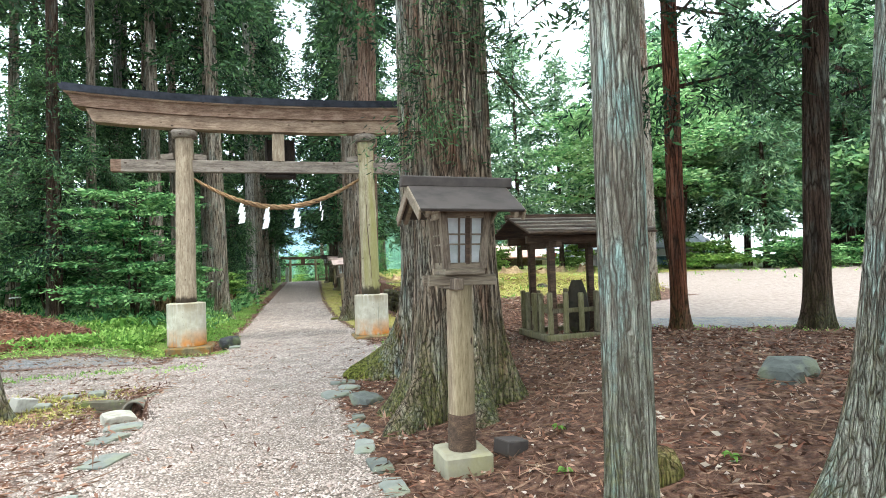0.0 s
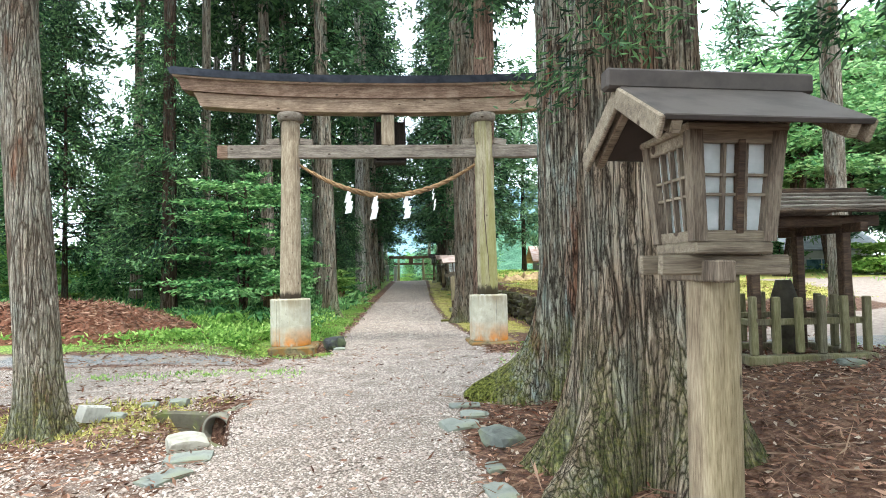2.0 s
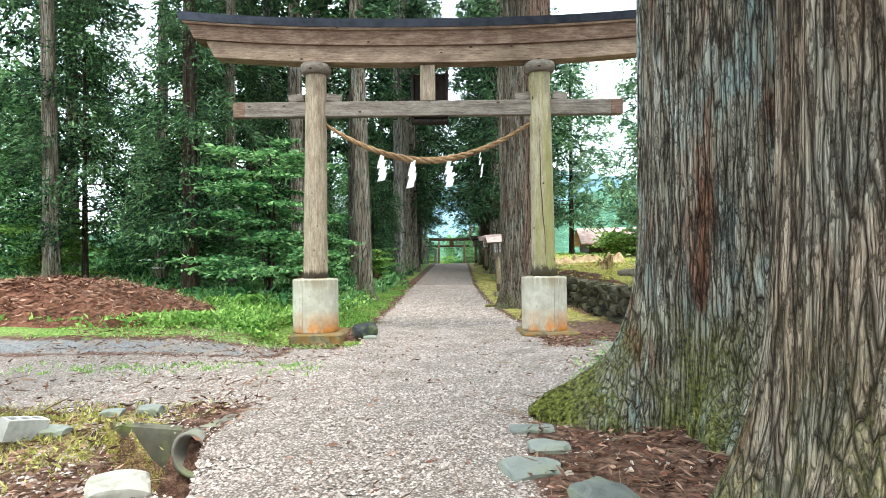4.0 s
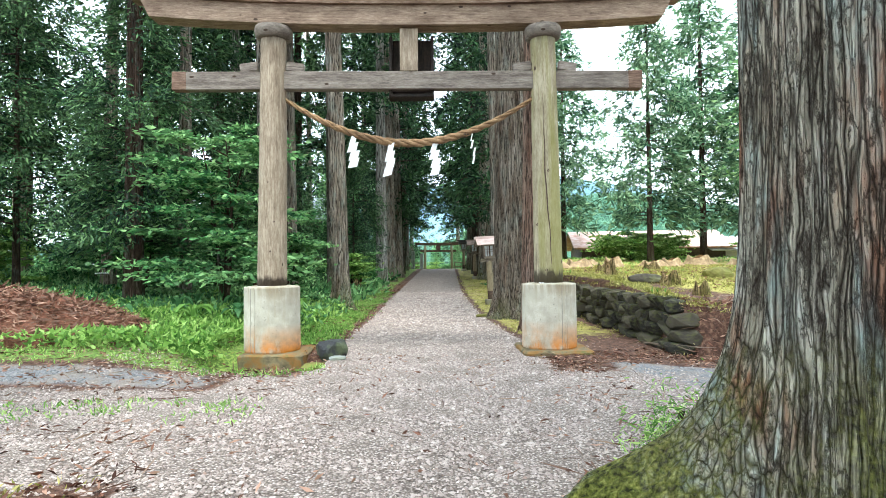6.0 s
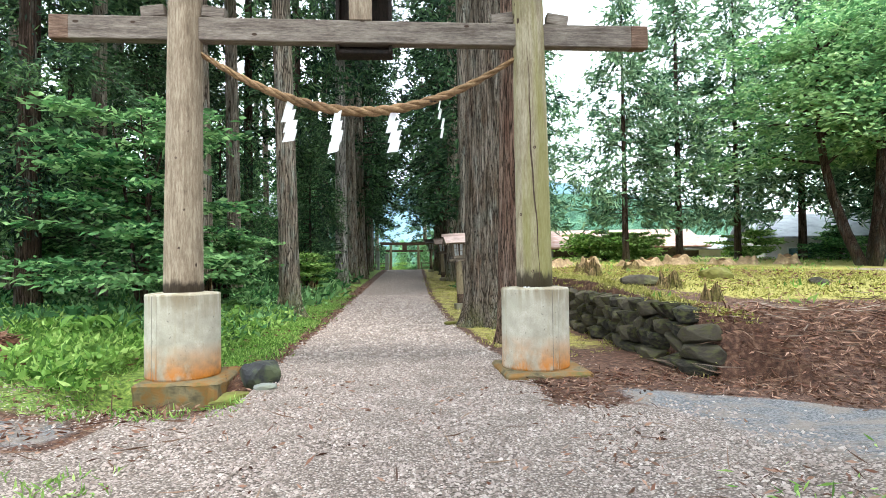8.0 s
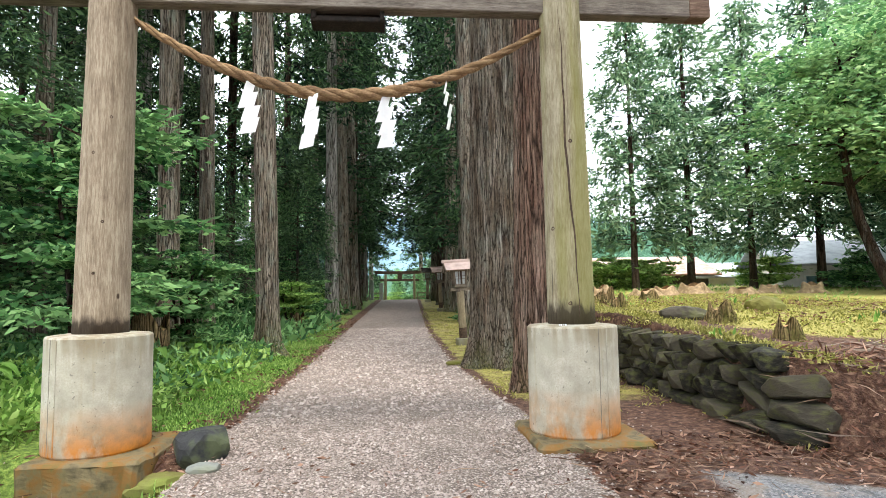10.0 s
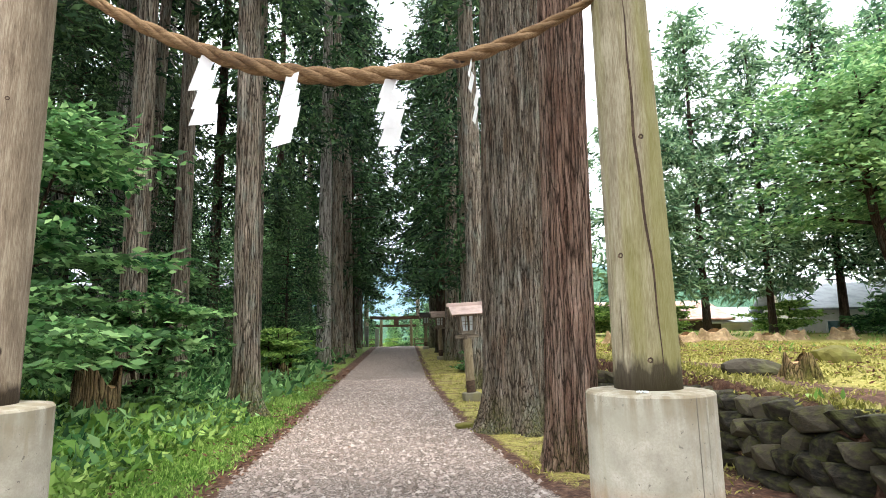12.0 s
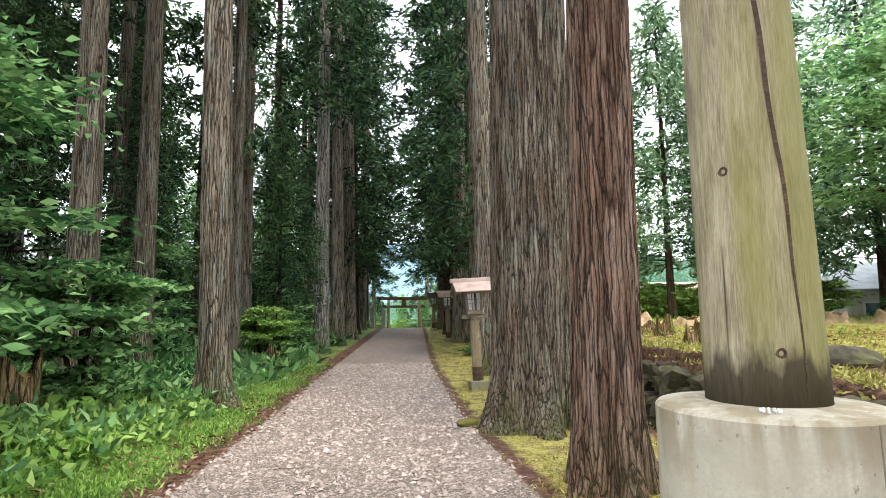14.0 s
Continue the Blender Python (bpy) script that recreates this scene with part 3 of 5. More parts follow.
# ---- trees ----
def trunk_mesh(r0, r1, height, flare, seed, seg=40, rows=36, ridge=0.035, lean=(0.0, 0.0), lobes=5, flare_h=0.9, cut=0.25, roots=()):
    """A fluted trunk with root flare: ridges run up it and fade from bark strip to bark strip."""
    t = np.concatenate([np.linspace(-cut, 2.4, int(rows * 0.6)), np.linspace(2.6, height, rows - int(rows * 0.6))])
    a = np.linspace(0, 2 * np.pi, seg, endpoint=False)
    verts = np.zeros((rows, seg, 3))
    for j, z in enumerate(t):
        f = max(z, 0) / height
        r = r0 + (r1 - r0) * f ** 0.9
        fl = math.exp(-max(z, -0.1) / flare_h * 2.2)
        for i, b in enumerate(a):
            c, s = math.cos(b), math.sin(b)
            root = 0.55 + 0.45 * math.sin(lobes * b + seed + 0.6 * math.sin(2 * b + seed)) + 0.5 * noise.noise((c * 1.6 + seed, s * 1.6, 0.3))
            k = 1 + flare * fl * root
            k += ridge * 3.0 * (min(abs(2 * noise.noise((c * 6.5 + seed, s * 6.5, z * 0.2))), 0.5) - 0.1) * (0.7 + 0.8 * fl)
            k += ridge * 2.0 * min(abs(noise.noise((c * 15 + seed, s * 15, z * 0.45))), 0.3)
            for ra, amp, wide, tall in roots:
                da = (b - ra + math.pi) % (2 * math.pi) - math.pi
                k += amp * math.exp(-(da / wide) ** 2) * math.exp(-max(z, 0) / tall) * (1 + 0.3 * noise.noise((c * 9, s * 9, z * 3 + seed)))
            k += 0.05 * noise.noise((c * 1.3, s * 1.3 + seed, z * 0.3))
            verts[j, i] = (lean[0] * z + r * k * c, lean[1] * z + r * k * s, z)
    ids = np.arange(rows * seg).reshape(rows, seg)
    nxt = np.roll(ids, -1, axis=1)
    faces = np.stack([ids[:-1], nxt[:-1], nxt[1:], ids[1:]], -1).reshape(-1, 4)
    return verts.reshape(-1, 3), faces


def blades(centres, ways, length, width, r, bend=0.15):
    """Pointed leaf blades: one bent quad each, from a centre along a way."""
    n = len(centres)
    ways = ways / np.linalg.norm(ways, axis=1, keepdims=True)
    side = np.cross(ways, r.normal(size=(n, 3)))
    side /= np.linalg.norm(side, axis=1, keepdims=True) + 1e-9
    up = np.cross(side, ways)
    ln = (length * r.uniform(0.6, 1.35, n))[:, None]
    wd = (width * r.uniform(0.6, 1.3, n))[:, None]
    a = centres
    b = centres + ways * ln * 0.45 + side * wd * 0.5
    c = centres + ways * ln - up * ln * bend
    d = centres + ways * ln * 0.45 - side * wd * 0.5
    v = np.stack([a, b, c, d], 1).reshape(-1, 3)
    return v, np.arange(4 * n).reshape(n, 4)


def limbs_mesh(limbs, thick):
    """Thin tapering limbs: three-sided tubes from (start, middle, end) rows."""
    vs, fs = [], []
    for p0, p1, p2 in limbs:
        base = len(vs)
        for p, r in ((p0, thick), (p1, thick * 0.6), (p2, thick * 0.15)):
            for q in range(4):
                an = q * math.pi / 2
                vs.append((p[0] + r * math.cos(an) * 0.7, p[1] + r * math.sin(an) * 0.7, p[2] + r * math.sin(an + 0.8)))
        for row in range(2):
            for q in range(4):
                o = base + row * 4
                fs.append((o + q, o + (q + 1) % 4, o + 4 + (q + 1) % 4, o + 4 + q))
    return np.array(vs), np.array(fs)


def crown_mesh(seed, h0, h1, reach, limbs=54, tufts=13, per=12, blade=0.30, wide=0.095, droop=0.35, spread=0.34, top=0.8, low_reach=0.55):
    """Limbs and foliage of a conifer between two heights: sprays hang along each limb, with gaps between the tiers."""
    r = np.random.default_rng(seed)
    lim, cs, ws = [], [], []
    for i in range(limbs):
        f = (i + r.uniform(-0.4, 0.4)) / limbs
        f = min(max(f, 0), 1)
        z = h0 + (h1 - h0) * f
        ang = i * 2.39996 + r.normal() * 0.4
        full = (low_reach + (1 - low_reach) * min(1, f / 0.3)) * (1 - f ** 1.6) + 0.12
        ln = reach * full * r.uniform(0.55, 1.2)
        d = np.array([math.cos(ang), math.sin(ang), 0])
        p0 = np.array([0, 0, z])
        p1 = p0 + d * ln * 0.5 + [0, 0, ln * 0.05]
        p2 = p0 + d * ln + [0, 0, -ln * droop]
        lim.append((p0, p1, p2))
        n = max(3, int(tufts * (0.35 + ln / reach)))
        for _ in range(n):
            u = r.uniform(0.18, 1.0) ** 0.8
            q = (1 - u) ** 2 * p0 + 2 * u * (1 - u) * p1 + u * u * p2
            q = q + r.normal(size=3) * spread * [1, 1, 0.6] * (0.4 + 0.6 * u)
            out = d * 0.8 + r.normal(size=3) * 0.35 + [0, 0, -0.35]
            cs.append(q + r.normal(size=(per, 3)) * 0.13)
            ws.append(out + r.normal(size=(per, 3)) * 0.55)
    cs, ws = np.concatenate(cs), np.concatenate(ws)
    v, f = blades(cs, ws, blade, wide, r)
    lv, lf = limbs_mesh(lim, 0.035)
    return v, f, lv, lf


def mesh_data(name, v, f, material, smooth=False):
    ob = quick(name, v, f, material, smooth=smooth)
    me = ob.data
    bpy.data.objects.remove(ob)
    return me


def child(name, me, parent, m=None, label=""):
    ob = new(name, me)
    ob.parent = parent
    if m is not None:
        ob.matrix_basis = m
    if label:
        ob["label"] = label
    if name in ("foliage", "limb"):
        ob["kind"] = "stuff"
    return ob


CROWNS = []
for i, (h0, h1, reach, material) in enumerate(((7, 25, 2.9, CEDAR), (9, 27, 2.6, CEDAR_DARK), (4.5, 23, 2.8, CEDAR), (3.2, 20, 2.5, CEDAR_DARK), (11, 28, 3.0, CEDAR), (3.4, 24, 3.4, CEDAR_DARK), (3.6, 25, 3.3, CEDAR_DARK), (5, 24, 3.0, CEDAR), (5.5, 23, 2.3, CEDAR))):
    v, f, lv, lf = crown_mesh(100 + i, h0, h1, reach, limbs={0: 46, 4: 38, 5: 44, 6: 90, 8: 34}.get(i, 58), **{5: {"per": 26, "blade": 0.2, "wide": 0.045}, 7: {"per": 4, "blade": 0.5, "wide": 0.16}}.get(i, {}))
    CROWNS.append((mesh_data("foliage", v, f, material), mesh_data("limb", lv, lf, BARK_DARK)))
FAR_TRUNKS = []
for i, material in enumerate((BARK_FAR, BARK_FAR, BARK_PALE, BARK_DARK, BARK_B)):
    v, f = trunk_mesh(0.30, 0.10, 26, 0.45, 11.3 * i, seg=20, rows=24, lean=(0.008 * (i - 2), 0.006 * (2 - i)))
    FAR_TRUNKS.append(mesh_data("trunk", v, f, material, True))


def cedar(x, y, r=0.3, trunk=0, crown=0, turn=0.0, scale=1.0, label="tall cedar with a bare straight trunk and dark drooping crown", group="cedars of the shrine grove"):
    t = thing("cedar_tree", x, y, gz(x, y) - 0.05, label, "tree", group)
    child("trunk", FAR_TRUNKS[trunk], t, pose(0, 0, 0, 0, 0, turn) @ Matrix.Diagonal((r / 0.36, r / 0.36, 1, 1)))
    fol, lim = CROWNS[crown]
    child("foliage", fol, t, pose(0, 0, 0, 0, 0, turn) @ Matrix.Diagonal((scale, scale, 1, 1)))
    child("limb", lim, t, pose(0, 0, 0, 0, 0, turn) @ Matrix.Diagonal((scale, scale, 1, 1)))
    return t


def big_tree(x, y, r0, r1, height, flare, seed, material, label, lean=(0, 0), crown=None, seg=96, rows=90, ridge=0.035, lobes=5, flare_h=0.9, name="cedar_tree", zoff=0.0, roots=()):
    t = thing(name, x, y, gz(x, y) + zoff, label, "tree")
    v, f = trunk_mesh(r0, r1, height, flare, seed, seg, rows, ridge, lean, lobes, flare_h, roots=roots)
    quick("trunk", v, f, material, t, True)
    if crown is not None:
        fol, lim = CROWNS[crown]
        child("foliage", fol, t, pose(lean[0] * 10, lean[1] * 10, 0, 0, 0, seed * 40))
        child("limb", lim, t, pose(lean[0] * 10, lean[1] * 10, 0, 0, 0, seed * 40))
    return t


big_tree(2.22, 8.5, 0.64, 0.42, 24, 0.88, 1.3, BARK_A, "huge old cedar with grey-green fissured bark and mossy root flare", crown=4, seg=280, rows=140, ridge=0.04, flare_h=0.95, lobes=4, roots=((2.75, 0.6, 0.36, 0.3), (4.2, 0.5, 0.3, 0.3)))
big_tree(1.68, 5.95, 0.43, 0.29, 24, 0.95, 4.1, BARK_B, "old cedar with brown fissured bark beside the lantern", crown=4, seg=240, rows=140, ridge=0.04, lobes=6, flare_h=1.1, roots=((3.6, 0.5, 0.3, 0.3), (4.9, 0.35, 0.3, 0.25)))
big_tree(1.52, 2.42, 0.115, 0.095, 20, 0.5, 2.2, BARK_LICHEN, "slim cedar trunk covered in pale blue-green lichen", lean=(0.012, 0.01), crown=4, seg=100, rows=90, lobes=4, flare_h=0.5)
big_tree(2.32, 1.62, 0.27, 0.2, 20, 1.1, 3.3, BARK_LICHEN, "leaning mossy cedar with broad root flare", lean=(0.14, 0.02), crown=4, seg=100, rows=80, lobes=5, flare_h=0.9)
big_tree(5.85, 7.74, 0.125, 0.10, 22, 0.75, 5.0, BARK_RUST, "straight rust-brown cedar trunk beside the road", lean=(0.012, 0.0), crown=5, seg=64, rows=60, flare_h=0.5)
big_tree(7.3, 6.6, 0.17, 0.13, 22, 0.7, 6.5, BARK_DARK, "dark cedar trunk with low drooping boughs", lean=(0.06, 0.0), crown=5, seg=64, rows=60, flare_h=0.6)
big_tree(9.4, 13.6, 0.2, 0.16, 22, 0.4, 6.1, BARK_GREY, "pale grey cedar trunk at the edge of the bare field", crown=4, seg=48, rows=40)
big_tree(-3.58, 7.75, 0.185, 0.14, 22, 0.8, 7.1, BARK_GREY, "grey lichen-spotted cedar leaning beside the culvert", lean=(-0.085, 0.02), crown=8, seg=120, rows=90, flare_h=0.6)
big_tree(2.17, 17.85, 0.29, 0.235, 26, 0.6, 8.4, BARK_RED, "red-brown cedar with stringy bark beside the gate", lean=(0.02, 0.0), crown=1, seg=160, rows=90, ridge=0.05, flare_h=0.7)
big_tree(2.22, 20.8, 0.58, 0.44, 27, 0.7, 9.2, BARK_TALL, "stout grey cedar with deep vertical fissures", lean=(0.01, 0.0), crown=4, seg=190, rows=90, ridge=0.04, flare_h=0.9)
big_tree(-2.72, 22.6, 0.25, 0.19, 25, 1.05, 10.2, BARK_FAR, "cedar with flaky brown bark and mossy roots", lean=(-0.025, 0), crown=1, seg=100, rows=70, flare_h=0.6)

# rows along the path and the grove: x, y, radius, trunk, crown; the last two are added shade-casters
for i, (x, y, r, tr, cr) in enumerate((
        (2.55, 26.8, .38, 0, 4), (3.0, 32, .36, 1, 6), (2.95, 37.5, .42, 0, 6), (3.0, 43, .4, 3, 6), (2.9, 48, .4, 0, 6),
        (-2.45, 33, .34, 2, 1), (-2.25, 36.5, .34, 1, 4), (-2.1, 40, .42, 0, 6), (-2.2, 44, .36, 3, 6), (-2.1, 48, .38, 0, 6), (-2.2, 53, .36, 3, 6),
        (-4.5, 23.9, .24, 0, 4), (-4.9, 22.6, .30, 0, 4), (-9.6, 28, .27, 2, 8), (-8.3, 31, .26, 0, 8), (-5.1, 37.7, .25, 3, 8), (-8, 43, .25, 0, 8),
        (-11, 19.5, .26, 0, 4), (-6.9, 18.9, .25, 3, 4), (-13.5, 23, .26, 1, 2), (-9.4, 22.3, .24, 0, 4), (-7.2, 26.5, .26, 2, 8), (-12.5, 32, .3, 3, 8),
        (-16, 28, .3, 0, 2), (-18, 21, .28, 1, 3), (-15, 38, .3, 0, 8), (-10.5, 38, .28, 2, 8), (-20, 34, .3, 3, 8), (-6, 31, .24, 3, 8), (-4.2, 41, .27, 1, 8),
        (-22, 27, .3, 0, 8), (-5.5, 47, .3, 3, 8), (-10, 49, .3, 0, 8), 
        (-17, 16.5, .27, 0, 0), (-3.8, 27.2, .22, 1, 4), (-6.4, 20.4, .2, 0, 4), (-6.1, 25.8, .22, 0, 4), (-8.9, 29.4, .25, 2, 8), (-4.4, 30.5, .25, 1, 8), (-8.25, 22.7, .09, 3, 0), (-13, 14.2, .22, 0, 4),
        (5.5, 41, .3, 3, 3), (7, 47, .3, 0, 3), (4.6, 52, .3, 1, 3), (-4.5, 57, .3, 0, 3), (4.2, 58, .35, 0, 3), (-9, 57, .3, 1, 3),
        (-2.2, 66, .3, 0, 3), (3.0, 69, .3, 0, 3),
        # unseen cedars, added so their crowns darken the litter on the right
        (6.7, 1.6, .26, 0, 2), (7.6, 4.3, .24, 1, 0))):
    cedar(x, y, r, tr, cr, turn=i * 67.0, scale=(0.9 if y > 10 else 1.35) + 0.25 * ((i * 37) % 10) / 10)


# ---- understory, far trees, distance ----
def stuff(ob, label, category, kind="stuff"):
    return tagged(ob, label, category, kind=kind)


# young conifers and clearing-edge firs
v, f, lv, lf = crown_mesh(201, 2.1, 14.5, 2.9, limbs=80, tufts=13, per=9, blade=0.42, wide=0.10, droop=0.12, spread=0.36, low_reach=0.85)
FIR = (mesh_data("foliage", v, f, FIR_LEAF), mesh_data("limb", lv, lf, BARK_DARK))
v, f, lv, lf = crown_mesh(202, 0.5, 7.5, 1.7, limbs=52, tufts=13, per=13, blade=0.22, wide=0.07, droop=0.15, spread=0.3, low_reach=0.9)
YOUNG = (mesh_data("foliage", v, f, SHRUB), mesh_data("limb", lv, lf, BARK_DARK))
v, f, lv, lf = crown_mesh(203, 1.6, 9.5, 1.9, limbs=60, tufts=14, per=24, blade=0.17, wide=0.045, droop=0.2, spread=0.24, low_reach=0.9)
CLOSE = (mesh_data("foliage", v, f, CEDAR), mesh_data("limb", lv, lf, BARK_DARK))
v, f = trunk_mesh(0.17, 0.04, 14, 0.4, 3.0, seg=14, rows=16)
FIR_TRUNK = mesh_data("trunk", v, f, BARK_DARK, True)


def fir(x, y, kit, scale, turn, label, group):
    t = thing("fir_tree", x, y, gz(x, y) - 0.05, label, "tree", group)
    m = pose(0, 0, 0, 0, 0, turn) @ Matrix.Diagonal((scale, scale, scale, 1))
    h = 1.0 if kit is FIR else 0.52
    child("trunk", FIR_TRUNK, t, m @ Matrix.Diagonal((h, h, h, 1)))
    child("foliage", kit[0], t, m)
    child("limb", kit[1], t, m)


for i, (x, y, s) in enumerate(((11.8, 36, 1.0), (15.2, 37, 1.15), (18.2, 36.5, 1.05), (21.5, 36, 1.2), (24.5, 33, 1.1), (27.5, 38, 1.3), (9, 44, 1.1),
                               (28, 30, 1.3), (31, 25.5, 1.2), (34, 21, 1.35), (37, 17, 1.25), (30, 34, 1.2), (40, 23, 1.4), (36, 29, 1.4), (42, 13, 1.3), (33.5, 17.5, 1.1), (44, 18, 1.3), (39, 9, 1.3), (26, 26.5, 1.0), (46, 28, 1.5))):
    fir(x, y, FIR, s, i * 53, "open-branched young conifer at the edge of the clearing", "conifers round the clearing")
for i, (x, y, s) in enumerate(((-9.6, 25.2, .8), (-11.6, 25.5, 1.0), (-14, 20.5, .9), (-16, 24.5, 1.1), (-19, 29.5, 1.1), (-21, 19, 1.1), (-15.5, 33, 1.0), (-12.5, 30.5, 1.1), (-4.3, 34.5, .7), (-5.8, 40, 1.0),
                               (-12, 42, 1.3), (-7.5, 36.5, .9), (-4.0, 46, .9), (-8, 52, 1.2), (-14, 53, 1.3), (-16.5, 13.2, .8), (4.2, 46, .8), (4.6, 36, .6), (5.6, 55, 1.1), (-1.8, 70, .7), (2.6, 67, .6), (0.6, 78, .9), (4.5, 75, 1.0), (-4.5, 66, .9))):
    fir(x, y, YOUNG, s, i * 71, "young light-green conifer in the grove's understory", "understory conifers")


for i, (x, y) in enumerate(((-7.1, 19.4), (-10.8, 20.6), (-5.6, 26.2), (-3.6, 31.6), (-6.7, 23.5))):
    fir(x, y, CLOSE, (1.0, 1.1, 0.78, 0.8, 0.9)[i], 40 + i * 71, "young dark cedar with feathery drooping boughs", "understory conifers")


def leafy(seed, stems, height, reach, leaves, blade, wide, material, name, x, y, label, flat=0.13, low=0.35, trunk_r=0.05, trunk_mat=BARK_DARK, layers=9, category="shrub"):
    """A broad-leaved shrub or tree: forked stems and leaves in loose, level sprays."""
    r = np.random.default_rng(seed)
    t = thing(name, x, y, gz(x, y) - 0.05, label, category)
    lim, cs, ws = [], [], []
    for s in range(stems):
        an = 6.283 * s / stems + r.uniform(0, 0.8)
        top = np.array([math.cos(an) * reach * 0.3, math.sin(an) * reach * 0.3, height * r.uniform(0.8, 1.0)])
        base = np.array([math.cos(an), math.sin(an), 0]) * trunk_r * (stems > 1)
        mid = base * 0.5 + top * 0.5 + r.normal(size=3) * 0.12 * reach
        rows = np.linspace(0, 1, 7)[:, None]
        line = (1 - rows) ** 2 * base + 2 * rows * (1 - rows) * mid + rows ** 2 * top
        bm = bmesh.new()
        rings = []
        for q, p in enumerate(line):
            rad = trunk_r * (1 - 0.75 * q / 6)
            rings.append([bm.verts.new((p[0] + rad * math.cos(6.283 * w / 8), p[1] + rad * math.sin(6.283 * w / 8), p[2])) for w in range(8)])
        for ra, rb in zip(rings, rings[1:]):
            for w in range(8):
                bm.faces.new((ra[w], ra[(w + 1) % 8], rb[(w + 1) % 8], rb[w]))
        part("stem", bm, trunk_mat, t, "", True)
        for _ in range(layers):
            u = r.uniform(low, 1.0)
            p0 = (1 - u) ** 2 * base + 2 * u * (1 - u) * mid + u * u * top
            an2 = r.uniform(0, 6.283)
            ln = reach * r.uniform(0.45, 1.0) * (1.15 - 0.5 * u)
            d = np.array([math.cos(an2), math.sin(an2), r.uniform(-0.05, 0.3)])
            p2 = p0 + d * ln
            p1 = p0 + d * ln * 0.5 + [0, 0, ln * 0.1]
            lim.append((p0, p1, p2))
            n = int(leaves * ln / reach)
            w_ = r.uniform(0.15, 1, n) ** 0.7
            w_ = w_[:, None]
            q = (1 - w_) ** 2 * p0 + 2 * w_ * (1 - w_) * p1 + w_ ** 2 * p2
            q = q + r.normal(size=(n, 3)) * [0.28 * ln, 0.28 * ln, flat * 0.3 * ln] * (0.3 + 0.7 * w_)
            cs.append(q)
            ws.append(np.stack([r.normal(size=n), r.normal(size=n), r.uniform(-0.5, 0.15, n)], 1) + d * 0.7)
    v, f = blades(np.concatenate(cs), np.concatenate(ws), blade, wide, r, 0.25)
    q = quick("leaves", v, f, material, t)
    q["kind"] = "stuff"
    lv, lf = limbs_mesh(lim, trunk_r * 0.4)
    q = quick("twig", lv, lf, trunk_mat, t)
    q["kind"] = "stuff"
    return t


leafy(301, 4, 4.6, 1.8, 300, 0.17, 0.07, SHRUB, "sapling", -4.7, 18.6, "bushy green sapling with layered leaves behind the gate", flat=0.1, low=0.12, layers=15)
leafy(303, 4, 2.2, 1.1, 240, 0.14, 0.06, SHRUB, "shrub", -3.9, 20.9, "low leafy shrub beside the mossy verge", low=0.1, layers=12)
leafy(304, 3, 3.4, 1.5, 240, 0.18, 0.07, SHRUB, "sapling", -7.6, 20.6, "spreading sapling with drooping green sprays", low=0.12, layers=16)
leafy(305, 4, 1.6, 0.9, 260, 0.13, 0.055, WEED, "shrub", -3.2, 28.2, "bright green shrub beside the path", low=0.1, layers=10)
leafy(306, 4, 1.7, 1.0, 260, 0.13, 0.055, SHRUB, "shrub", -3.3, 30.6, "bright green shrub beside the path", low=0.1, layers=10)
leafy(307, 4, 1.5, 0.9, 260, 0.13, 0.055, WEED, "shrub", -3.1, 37.5, "bright green shrub beside the path", low=0.1, layers=10)
leafy(308, 4, 3.0, 1.5, 320, 0.15, 0.065, SHRUB, "sapling", -5.6, 24.8, "leafy sapling between cedar trunks", low=0.15, layers=14)
leafy(310, 3, 2.6, 1.5, 300, 0.15, 0.065, WEED, "shrub", -12.5, 21.5, "bright green shrub in the undergrowth", low=0.1, layers=14)
leafy(311, 4, 0.9, 0.5, 150, 0.10, 0.045, SHRUB, "shrub", 2.9, 31.5, "small shrub beside a lantern", low=0.1, layers=8)
leafy(320, 3, 10.5, 5.0, 480, 0.28, 0.12, BROAD, "broadleaf_tree", 18.6, 28.5, "spreading broadleaf tree with fresh green layered leaves", low=0.45, layers=26, trunk_r=0.24, category="tree")
leafy(321, 3, 14, 5.5, 560, 0.32, 0.14, BROAD, "broadleaf_tree", 23, 30.5, "tall broadleaf tree with pale green leaves", low=0.35, layers=24, trunk_r=0.24, category="tree")
leafy(322, 2, 15, 6.0, 1400, 0.45, 0.2, BROAD, "broadleaf_tree", 33, 28, "tall broadleaf tree with pale green leaves", low=0.2, layers=26, trunk_r=0.26, category="tree")
leafy(323, 2, 15, 6.5, 1400, 0.45, 0.2, BROAD, "broadleaf_tree", 41, 20, "tall broadleaf tree with pale green leaves", low=0.2, layers=26, trunk_r=0.26, category="tree")
for i, (x, y) in enumerate(((26, 24), (29, 20.5), (32, 15.5), (24, 28.5), (35, 12), (38, 8.5), (30, 23), (11.6, 38.5))):
    leafy(330 + i, 3, 1.7, 2.0, 320, 0.24, 0.11, WEED if i % 2 else SHRUB, "shrub", x, y, "dense green bush along the clearing", low=0.08, layers=13)


